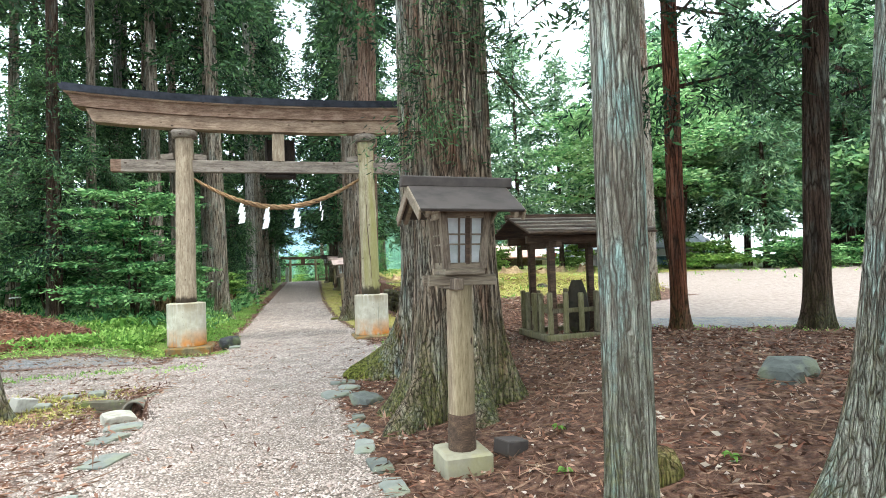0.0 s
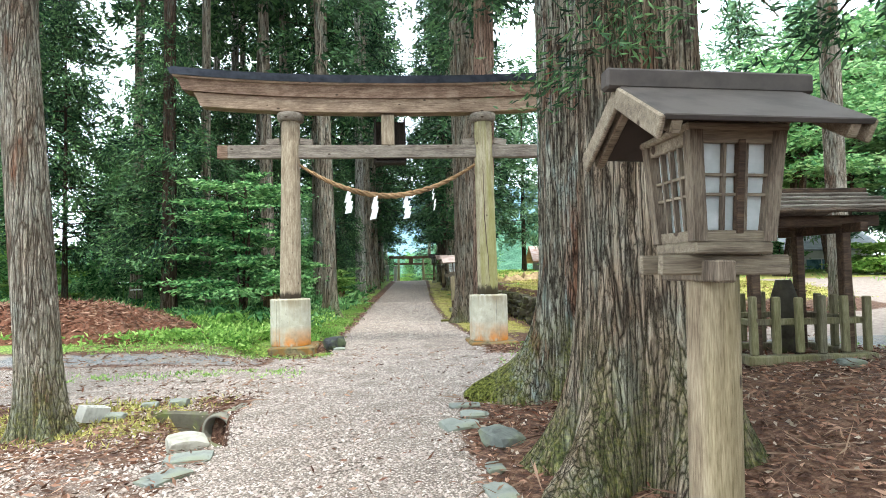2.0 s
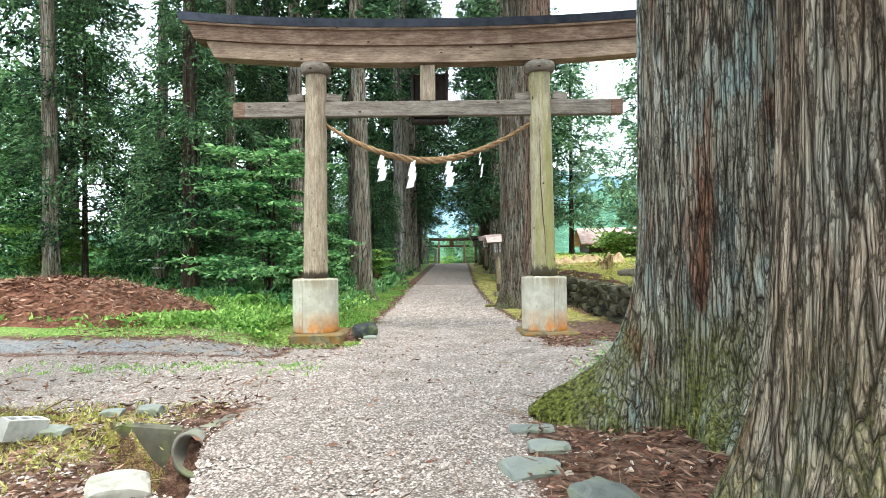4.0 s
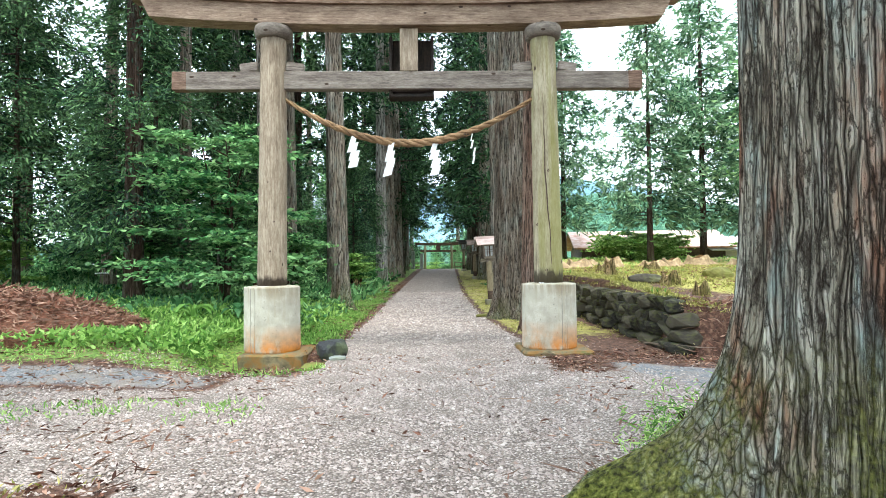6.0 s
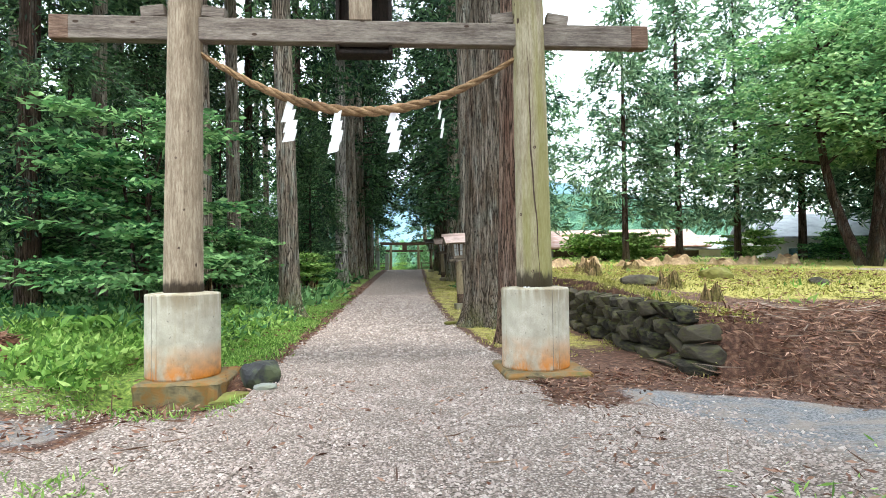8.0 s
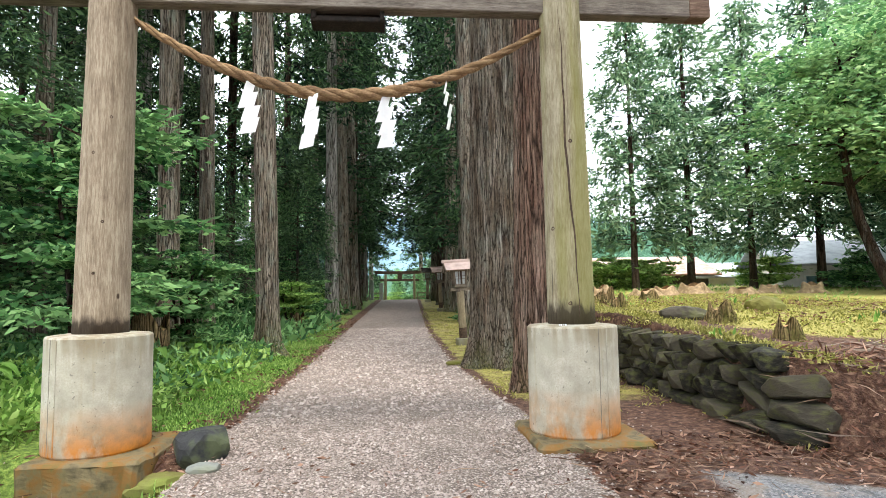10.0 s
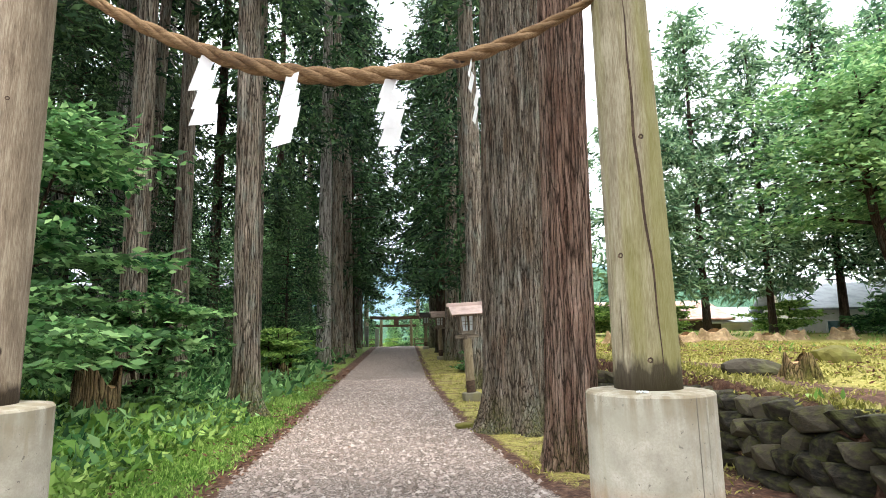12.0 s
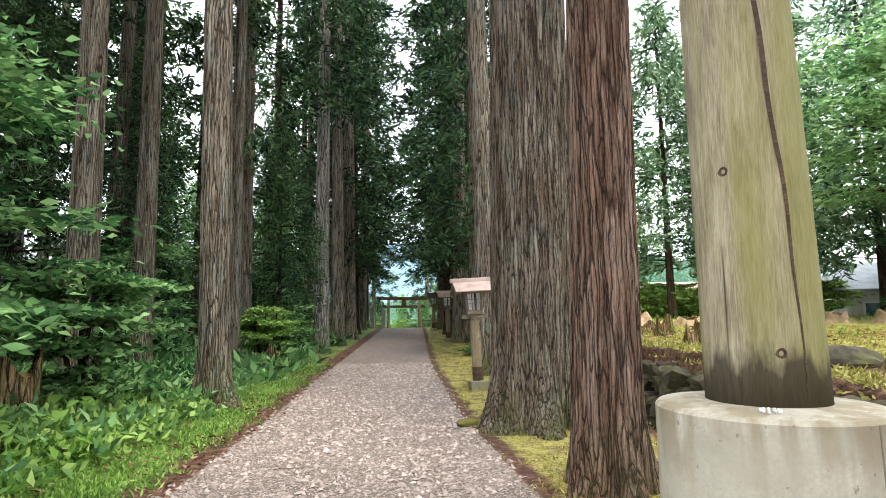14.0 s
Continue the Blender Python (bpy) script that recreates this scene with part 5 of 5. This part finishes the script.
for course in range(4):
    y, z = r3.uniform(0, 0.2), 0.08 + course * 0.215
    while y < 11.5:
        w = r3.uniform(0.18, 0.46) if not (y < 1.3 and course < 3) else r3.uniform(0.5, 0.75)
        top = gz(4.6, 14.4 + y) + 0.34
        if z < top + 0.05 and not (y < 0.5 and course == 3):
            child("stone", VARIANTS[r3.randrange(9)], wall, pose(0.03 * course + r3.uniform(-0.08, 0.06), y + w / 2, z, r3.uniform(-13, 13), r3.uniform(-10, 10), r3.uniform(-14, 14)) @ Matrix.Diagonal((r3.uniform(0.36, 0.5), w * 0.98, r3.uniform(0.19, 0.27), 1)))
        y += w

# ---- heap of brown cuttings ----
def heap_z(x, y):
    u = ((x + 7.7) / 3.2) ** 2 + ((y - 15.2) / 1.2) ** 2
    return 0.8 * np.clip(1 - u, 0, None) ** 0.8


hx, hy = np.meshgrid(np.linspace(-10.8, -4.4, 70), np.linspace(13.9, 16.5, 34))
hz = heap_z(hx, hy)
hz = hz + (hz > 0.02) * rng.normal(size=hz.shape) * 0.035
ids = np.arange(hx.size).reshape(hx.shape)
SOIL = plain("brown_cuttings", "5c3a2a", "9a6a50", 20, 0.95, 0, 0.8, 0.04, c="7d5340")
heap = quick("leaf_mound", np.stack([hx, hy, ground_z(hx, hy) + hz - 0.03], -1).reshape(-1, 3), np.stack([ids[:-1, :-1], ids[:-1, 1:], ids[1:, 1:], ids[1:, :-1]], -1).reshape(-1, 4), SOIL)
tagged(heap, "heap of reddish-brown dead branches and leaves", "heap")
n = 9000
x, y = rng.uniform(-10.6, -4.5, n), rng.uniform(13.9, 16.5, n)
k = heap_z(x, y) > 0.02
x, y = x[k], y[k]
n = len(x)
v, f = blades(np.stack([x, y, ground_z(x, y) + heap_z(x, y) + rng.uniform(-0.03, 0.06, n)], 1), rng.normal(size=(n, 3)) * [1, 1, 0.35], 0.17, 0.03, rng)
stuff(quick("heap_leaves", v, f, LITTER), "reddish-brown dead twigs and leaves on the heap", "leaves")


# ---- far end of the path ----
leafy(324, 3, 1.8, 1.4, 300, 0.22, 0.1, WEED, "shrub", 19.5, 37.5, "rounded green garden bush", low=0.1, layers=12)
leafy(325, 3, 1.6, 1.3, 300, 0.22, 0.1, WEED, "shrub", 13.5, 37.8, "rounded green garden bush", low=0.1, layers=12)
leafy(326, 3, 1.8, 1.4, 300, 0.22, 0.1, SHRUB, "shrub", 22.5, 34.8, "rounded green garden bush", low=0.1, layers=12)
for i, (x, y, h) in enumerate(((-1.2, 61, 1.6), (1.9, 62, 1.4), (0.4, 66, 2.4), (3.4, 61, 2.0), (-3.2, 62, 2.4))):
    leafy(380 + i, 4, h, 1.1, 260, 0.16, 0.07, SHRUB if i % 2 else WEED, "shrub", x, y, "green shrub on the slope past the small gate", low=0.1, layers=10)

far = thing("torii_gate", 0.6, 57.5, gz(0.6, 57.5) + 0.0, "small distant dark timber shrine gate at the path's end", "gate")
for s in (-1, 1):
    part("post", tapered_log(bmesh.new(), 0.13, 0.11, -0.3, 2.6, 14, 4, lean=(-s * 0.05, 0)), MOSS_WOOD, far, "", True).location.x = s * 1.25
curved_beam("top_beam", 2.1, -0.14, 0.14, 2.6, 2.85, 0.05, 0.06, DARK_WOOD, far, 10)
blockpart("tie_beam", (3.3, 0.12, 0.18), pose(0, 0, 2.1), DARK_WOOD, far)
blockpart("name_board", (0.4, 0.06, 0.5), pose(0, -0.1, 2.35), DARK_WOOD, far)
for x, y in ((-1.5, 50.2), (-0.9, 54.5)):
    ob = blockpart("stone_post", (0.3, 0.3, 1.5), pose(x, y, gz(x, y) + 0.65, 0, 1), STONE_GREY, None, 0.03)
    tagged(ob, "square grey stone post beside the path", "post", "stone posts")
fence = thing("wooden_fence", 0, 56.0, gz(0, 56.0), "low dark wooden fence across the path's end", "fence")
for x in (-2.4, -1.6, -0.8, 2.0, 2.8, 3.6):
    blockpart("post", (0.1, 0.1, 1.0), pose(x, 0, 0.4), MOSS_WOOD, fence)
for x, w in ((-1.6, 1.7), (2.8, 1.7)):
    for z in (0.45, 0.8):
        blockpart("rail", (w, 0.06, 0.09), pose(x, 0.075, z), MOSS_WOOD, fence)


# ---- houses ----
def house(x, y, w, d, h, rise, rz, wall_mat, roof_mat, label, wins, z=None):
    t = thing("house", x, y, gz(x, y) if z is None else z, label, "house", "", rz)
    blockpart("wall", (w, d, h), pose(0, 0, h / 2), wall_mat, t, 0.02)
    a = math.degrees(math.atan2(rise, d / 2 + 0.6))
    ln = math.hypot(rise, d / 2 + 0.6)
    for s in (-1, 1):
        blockpart("roof_slope", (w + 1.2, ln, 0.12), pose(0, s * (d / 2 + 0.6) / 2, h + rise / 2 + 0.02, s * -a), roof_mat, t, 0.02)
        bm = bmesh.new()
        vs = [bm.verts.new((s * (w / 2 - 0.02 + dx), yy, zz)) for dx in (0, -0.1) for yy, zz in ((-d / 2, h), (d / 2, h), (0, h + rise * 0.82))]
        bm.faces.new(vs[:3])
        bm.faces.new(vs[5:2:-1])
        for q in range(3):
            bm.faces.new((vs[q], vs[q + 3], vs[(q + 1) % 3 + 3], vs[(q + 1) % 3]))
        bmesh.ops.recalc_face_normals(bm, faces=bm.faces)
        part("gable", bm, wall_mat, t)
    for wx, wz, ww, wh in wins:
        win = blockpart("window", (ww, 0.1, wh), pose(wx, -d / 2 - 0.02, wz), PAPER, t, 0.01)
        p = blockpart("pane", (ww - 0.14, 0.02, wh - 0.14), pose(wx, -d / 2 - 0.09, wz), WINDOW, win, 0)
        blockpart("mullion", (0.05, 0.03, wh - 0.14), pose(wx, -d / 2 - 0.115, wz), PAPER, win, 0)
    return t


k = Nodes("window_glass", 0.1)
WINDOW = k.colour(k.ramp(k.noise(3), (0.4, "4a6a70"), (0.6, "7fa0a6"))).bump(k.noise(2), 0.02, 0.01)
RUST_ROOF = plain("rusty_roof", "9a6a55", "c9b8ab", 2.5, 0.7, 0.1, 0.3, 0.01, c="b4968a")
WHITE_WALL = plain("white_wall", "cfccc2", "e4e1d8", 2, 0.8)
GREY_ROOF = plain("pale_metal_roof", "868d92", "a9afb2", 2, 0.5, 0.2)
DARK_WALL = plain("dark_boards", "3a332d", "5a5048", 5, 0.85)
house(15.6, 47.5, 9.5, 7, 2.8, 1.3, -8, DARK_WALL, RUST_ROOF, "low house with a rusty corrugated metal roof", ((-2.5, 1.6, 1.4, 1.0), (2, 1.6, 1.6, 1.0)), -0.9)
house(21.5, 46, 4.5, 5, 2.6, 1.0, 0, WHITE_WALL, GREY_ROOF, "white shed behind the conifers", ((0, 1.5, 1.2, 0.9),), -0.9)
house(25.8, 39.5, 8.5, 7, 2.7, 1.5, -20, WHITE_WALL, GREY_ROOF, "white house with a pale metal roof behind trees", ((-2.6, 1.7, 1.3, 1.0), (1.6, 1.7, 1.8, 1.0)), -0.5)
house(-14, 46, 12, 7, 3.4, 1.8, 12, DARK_WALL, GREY_ROOF, "dark boarded hall with a pale roof behind the cedars", ((-3.5, 1.9, 1.6, 1.2), (0, 1.9, 1.6, 1.2), (3.5, 1.9, 1.6, 1.2)), 0.6)
house(42, 27, 14, 6, 2.6, 1.2, -48, WHITE_WALL, DARK_WALL, "long low building behind the clearing's trees", ((-4, 1.6, 1.8, 1.2), (0, 1.6, 1.8, 1.2), (4, 1.6, 1.8, 1.2)), 0.6)


# ---- ground cover ----
OCT = np.array([(1, 0, -0.3), (-1, 0, -0.3), (0, 1, -0.3), (0, -1, -0.3), (0, 0, 1)], float)
OCT_F = np.array([(0, 2, 4), (2, 1, 4), (1, 3, 4), (3, 0, 4)])


def pebbles(x, y, size, r):
    """Small broken stones lying on the ground."""
    n = len(x)
    s = size * r.uniform(0.55, 1.4, (n, 1, 1)) * np.stack([r.uniform(0.8, 1.5, n), r.uniform(0.6, 1.0, n), r.uniform(0.35, 0.7, n)], 1)[:, None, :]
    p = OCT[None] * s + r.normal(size=(n, 5, 3)) * size * 0.22
    a = r.uniform(0, 6.283, n)[:, None]
    c, q = np.cos(a), np.sin(a)
    px, py = p[:, :, 0] * c - p[:, :, 1] * q, p[:, :, 0] * q + p[:, :, 1] * c
    z = ground_z(x, y)[:, None] + p[:, :, 2] + size * 0.15
    v = np.stack([px + x[:, None], py + y[:, None], z], -1).reshape(-1, 3)
    f = (OCT_F[None] + 5 * np.arange(n)[:, None, None]).reshape(-1, 3)
    return v, f


k = Nodes("gravel_stones", 0.9)
GRAVEL = k.colour(k.mix(k.ramp(k.noise(90), (0.4, 0.0), (0.7, 0.35)), k.ramp(k.island(), (0.0, "71645b"), (0.25, "8e8077"), (0.55, "a1938a"), (0.85, "b3a59b"), (0.96, "c6bab0"), (1.0, "8a7164")), "8c7a70")).bump(k.noise(120), 0.4, 0.004)


def scatter(n, x0, x1, y0, y1, want):
    x, y = rng.uniform(x0, x1, n), rng.uniform(y0, y1, n)
    keep = rng.uniform(0, 1, n) < want(x, y)
    return x[keep], y[keep]


x, y = scatter(110000, -4.5, 4.0, 2.2, 16.5, lambda x, y: np.clip(cover(x, y)[0] * 0.95 + 0.02 + 0.3 * (x < -1.6) * (y < 9.6) + 0.4 * (y > 12.8) * (y < 14.3) * (x < -2), 0, 1))
v, f = pebbles(x, y, 0.0148, rng)
stuff(quick("gravel", v, f, GRAVEL), "loose pinkish-grey crushed gravel of the path", "gravel")
x, y = scatter(16000, -2.2, 2.2, 16.5, 30, lambda x, y: cover(x, y)[0])
v, f = pebbles(x, y, 0.026, rng)
stuff(quick("gravel", v, f, GRAVEL), "loose pinkish-grey crushed gravel of the path", "gravel")


def bare(x, y):
    g, a, d, gr, lu = cover(x, y)
    return np.clip(1 - g * 0.97 - a - d - gr * 0.6 - lu, 0, 1)


def lay(n, box_, want, length, width, material, label, category, name, lift=0.02, rise=0.25):
    x, y = scatter(n, *box_, want)
    m = len(x)
    v, f = blades(np.stack([x, y, ground_z(x, y) + rng.uniform(0.003, lift, m)], 1), rng.normal(size=(m, 3)) * [1, 1, rise], length, width, rng)
    return stuff(quick(name, v, f, material), label, category)


lay(60000, (-6.5, 9, 1.2, 15), bare, 0.085, 0.022, LITTER, "reddish-brown fallen cedar leaves and chips", "leaf litter", "leaf_litter", 0.03, 0.3)
lay(15000, (-6.5, 9, 1.2, 15), bare, 0.32, 0.012, leaf("dead_twigs", "4a3528", "6b4f3e", "927a66", 0.05), "thin dead cedar twigs on the ground", "twigs", "fallen_twigs", 0.04, 0.07)
lay(1800, (0.6, 8, 2, 9), bare, 0.055, 0.03, leaf("pale_chips", "8a7868", "a39484", "bdb1a2", 0.05), "pale wood chips among the litter", "wood chips", "wood_chips", 0.03, 0.2)
lay(1200, (-4, 4, 2, 15), lambda x, y: cover(x, y)[0] * 0.6, 0.06, 0.02, LITTER, "scattered brown leaves on the gravel", "leaf litter", "leaf_litter", 0.04, 0.3)


def tufts(n, box_, want, per, length, width, material, label, category, name, rise=1.0, spread=0.06, hump=None):
    x, y = scatter(n, *box_, want)
    m = len(x)
    size = rng.uniform(0.5, 1.3, m)
    c = np.repeat(np.stack([x, y, ground_z(x, y)], 1), per, 0) + rng.normal(size=(m * per, 3)) * [spread, spread, 0]
    if hump is not None:
        c[:, 2] += np.repeat(rng.uniform(0, hump, m), per)
    w = rng.normal(size=(m * per, 3)) * [0.7, 0.7, 0.2] + [0, 0, rise]
    v, f = blades(c, w, length, width, rng, 0.35)
    return stuff(quick(name, v, f, material), label, category)


def verge(x, y):
    l, r = path_edges(y)
    slab = (np.abs(x + 2.65) < 0.75) & (y < 15.8)
    return np.where((x < l) & ~slab, cover(x, y)[4] * np.exp(-np.clip(l - x - 0.6, 0, None) * 1.2), 0)


def wild(x, y):
    l, r = path_edges(y)
    slab = (np.abs(x + 2.65) < 0.85) & (y < 15.9)
    return cover(x, y)[4] * smooth01(0.7, 1.6, l - x) * (heap_z(x, y) <= 0.03) * ~slab


tufts(11000, (-4.2, -1.5, 14, 30), verge, 8, 0.075, 0.022, WEED, "short bright grass along the path's verge", "grass", "grass", 0.9)
tufts(10000, (-11, -2.2, 14, 22), wild, 7, 0.12, 0.06, WEED, "leafy green undergrowth on the grove's floor", "undergrowth", "undergrowth", 0.5, 0.12, 0.25)
tufts(7000, (-13, -2.2, 17, 32), wild, 7, 0.17, 0.075, SHRUB, "darker leafy undergrowth on the grove's floor", "undergrowth", "undergrowth", 0.5, 0.14, 0.3)
tufts(5000, (-32, -2.2, 24, 56), lambda x, y: cover(x, y)[4] * 0.9, 6, 0.36, 0.15, SHRUB, "green undergrowth deep in the grove", "undergrowth", "undergrowth", 0.6, 0.25, 0.3)
tufts(1500, (-7, -1.6, 10.8, 14.4), lambda x, y: 0.75 * cover(x, y)[3] + 0.5 * (y > 13.1), 6, 0.07, 0.016, WEED, "thin grass on the side road", "grass", "grass", 0.9)
tufts(900, (-4.8, -2.1, 7.2, 9.4), lambda x, y: cover(x, y)[3] * 1.2, 6, 0.06, 0.016, MOSSY, "sparse yellow-green grass round the culvert", "grass", "grass", 0.9)
tufts(13000, (4.0, 14, 14.6, 32), lambda x, y: cover(x, y)[3] * 0.8, 6, 0.055, 0.022, MOSSY, "short yellow-green moss and grass on the terrace", "moss", "moss", 0.6, 0.07)
tufts(2400, (1.2, 3.8, 16, 40), lambda x, y: cover(x, y)[3], 6, 0.06, 0.018, MOSSY, "sparse yellow-green moss beside the path", "moss", "moss", 0.6, 0.06)
tufts(3500, (4.0, 40, 15, 60), lambda x, y: 0.6 * (y > 32) + 0.1, 5, 0.18, 0.05, WEED, "rough grass round the houses", "grass", "grass", 0.9, 0.15)
tufts(900, (5.5, 12, 4, 10), lambda x, y: np.exp(-((y - (13.9 - x)) / 0.5) ** 2), 7, 0.07, 0.016, WEED, "thin grass along the road's edge", "grass", "grass", 0.9)
lay(6500, (3.9, 9, 13.2, 16), lambda x, y: np.exp(-((y - 14.3) / 0.7) ** 2) + 0.03, 0.16, 0.022, LITTER, "brown cedar litter spilling over the terrace", "leaf litter", "leaf_litter", 0.05, 0.3)


lay(5000, (4.2, 12, 15, 30), lambda x, y: np.clip(0.5 + 0.6 * np.sin(x * 1.9 + 2 * np.sin(y * 0.9)) * np.sin(y * 1.3 + x), 0, 1) * cover(x, y)[3], 0.11, 0.026, LITTER, "brown cedar litter lying in the moss", "leaf litter", "leaf_litter", 0.07, 0.3)
lay(500, (3.6, 9, 13.4, 16.5), lambda x, y: np.exp(-((y - 14.5) / 0.7) ** 2), 0.5, 0.018, leaf("grey_twigs", "5a4c40", "7d6d5e", "a39383", 0.02), "dry grey twigs over the terrace wall's end", "twigs", "fallen_twigs", 0.12, 0.12)


# large-leaved plants near the verge
def plant(x, y, seed, leaves, length, width, material, label, tall=1.0):
    r = np.random.default_rng(seed)
    t = thing("leafy_plant", x, y, gz(x, y), label, "plant", "broad-leaved plants")
    for i in range(leaves):
        a = 2.4 * i + r.uniform(-.3, .3)
        bm = bmesh.new()
        h = r.uniform(0.15, 0.45) * tall
        d = Vector((math.cos(a), math.sin(a), 0))
        s = Vector((-d.y, d.x, 0))
        rows = []
        for q in range(5):
            u = q / 4
            w = width * math.sin(math.pi * min(1, 0.12 + u * 0.88)) * 0.5 + 0.003
            c = d * (0.06 * tall + length * u) + Vector((0, 0, h + tall * (0.10 * math.sin(u * 2.4) - 0.18 * u * u)))
            rows.append([bm.verts.new(c - s * w + Vector((0, 0, 0.012))), bm.verts.new(c), bm.verts.new(c + s * w + Vector((0, 0, 0.012)))])
        for p, q in zip(rows, rows[1:]):
            for e in range(2):
                bm.faces.new((p[e], p[e + 1], q[e + 1], q[e]))
        st = [bm.verts.new(Vector((0, 0, 0)) + s * w) for w in (-0.006, 0.006)]
        bm.faces.new((st[0], st[1], rows[0][2], rows[0][0]))
        part("leaf", bm, material, t)


for i, (x, y) in enumerate(((-3.3, 17.2), (-3.8, 16.8), (-4.4, 16.2), (-5.0, 16.9), (-3.5, 18.4), (-4.1, 17.8), (-3.2, 19.2), (-5.6, 15.9), (-3.6, 20.0), (-4.9, 17.6))):
    plant(x, y, 400 + i, 9, 0.28 + 0.04 * (i % 3), 0.15, SHRUB if i % 2 else WEED, "broad-leaved green plant in the undergrowth")
# white umbel flowers
for x, y, h in ((-9.2, 21.0, 0.95), (-8.6, 20.6, 0.75)):
    t = thing("white_flower", x, y, gz(x, y), "white flat-topped flower head on a tall stem", "flower", "white flowers")
    part("stem", tapered_log(bmesh.new(), 0.012, 0.008, 0, h, 6, 2), WEED, t)
    bm = bmesh.new()
    for i in range(26):
        a, rr = i * 2.4, 0.022 * math.sqrt(i) * 1.4
        bmesh.ops.create_icosphere(bm, subdivisions=1, radius=0.022, matrix=Matrix.Translation((rr * math.cos(a), rr * math.sin(a), h + 0.02 - rr * 0.15)))
    part("flower_head", bm, PAPER, t, "white flower head")

# small sprouts at the big cedar's root and hanging sprays on its trunk
def spray(parent_x, parent_y, z, seed, limbs, reach, label, lo=0.0, hi=1.4, fine=0.6):
    t = thing("cedar_spray", parent_x, parent_y, z, label, "branch", "cedar sprays")
    v, f, lv, lf = crown_mesh(seed, lo, hi, reach, limbs=limbs, tufts=15, per=20, blade=0.15 * fine, wide=0.026 * fine, droop=0.5, spread=0.14 * fine, low_reach=1.0)
    q = quick("foliage", v, f, CEDAR if fine > 0.5 else WEED, t)
    q["kind"] = "stuff"
    q = quick("limb", lv * 1.0, lf, BARK_DARK, t)
    q["kind"] = "stuff"
    return t


spray(1.35, 5.72, 2.75, 501, 7, 0.55, "cedar sprays growing from the old trunk", 0.0, 1.3)
spray(1.7, 5.6, 3.5, 502, 8, 0.7, "cedar sprays growing from the old trunk", 0.0, 1.5)
spray(1.58, 9.45, gz(1.58, 9.45), 503, 4, 0.12, "small cedar sprout at the root flare", 0.1, 0.36, 0.45)
for i, (x, y) in enumerate(((1.75, 3.6), (2.1, 4.4), (3.2, 5.2), (2.6, 3.0))):
    plant(x, y, 450 + i, 6, 0.05, 0.03, WEED, "tiny green seedling in the leaf litter", 0.12)

lay(5000, (-3.2, -1.4, 14.2, 34), lambda x, y: np.exp(-((path_edges(y)[0] - x - 0.12) / 0.16) ** 2), 0.07, 0.026, LITTER, "brown leaves along the gravel's edge", "leaf litter", "leaf_litter", 0.03, 0.3)
lay(9000, (-4.4, -1.4, 14.2, 34), lambda x, y: 0.8 * np.exp(-((path_edges(y)[0] - x - 0.6) / 0.4) ** 2) * (0.5 + 0.5 * np.sin(x * 3.1 + 2 * np.sin(y * 1.7))), 0.08, 0.024, LITTER, "brown leaves lying in the verge", "leaf litter", "leaf_litter", 0.09, 0.3)
lay(5000, (-12, -2.4, 14.5, 26), lambda x, y: 0.7 * wild(x, y), 0.16, 0.03, LITTER, "fallen brown cedar sprays in the undergrowth", "leaf litter", "leaf_litter", 0.06, 0.3)
tufts(1600, (3.85, 4.5, 14.4, 25), lambda x, y: 0.8 + 0 * x, 7, 0.07, 0.024, MOSSY, "moss along the top of the terrace wall", "moss", "moss", 0.6, 0.06)
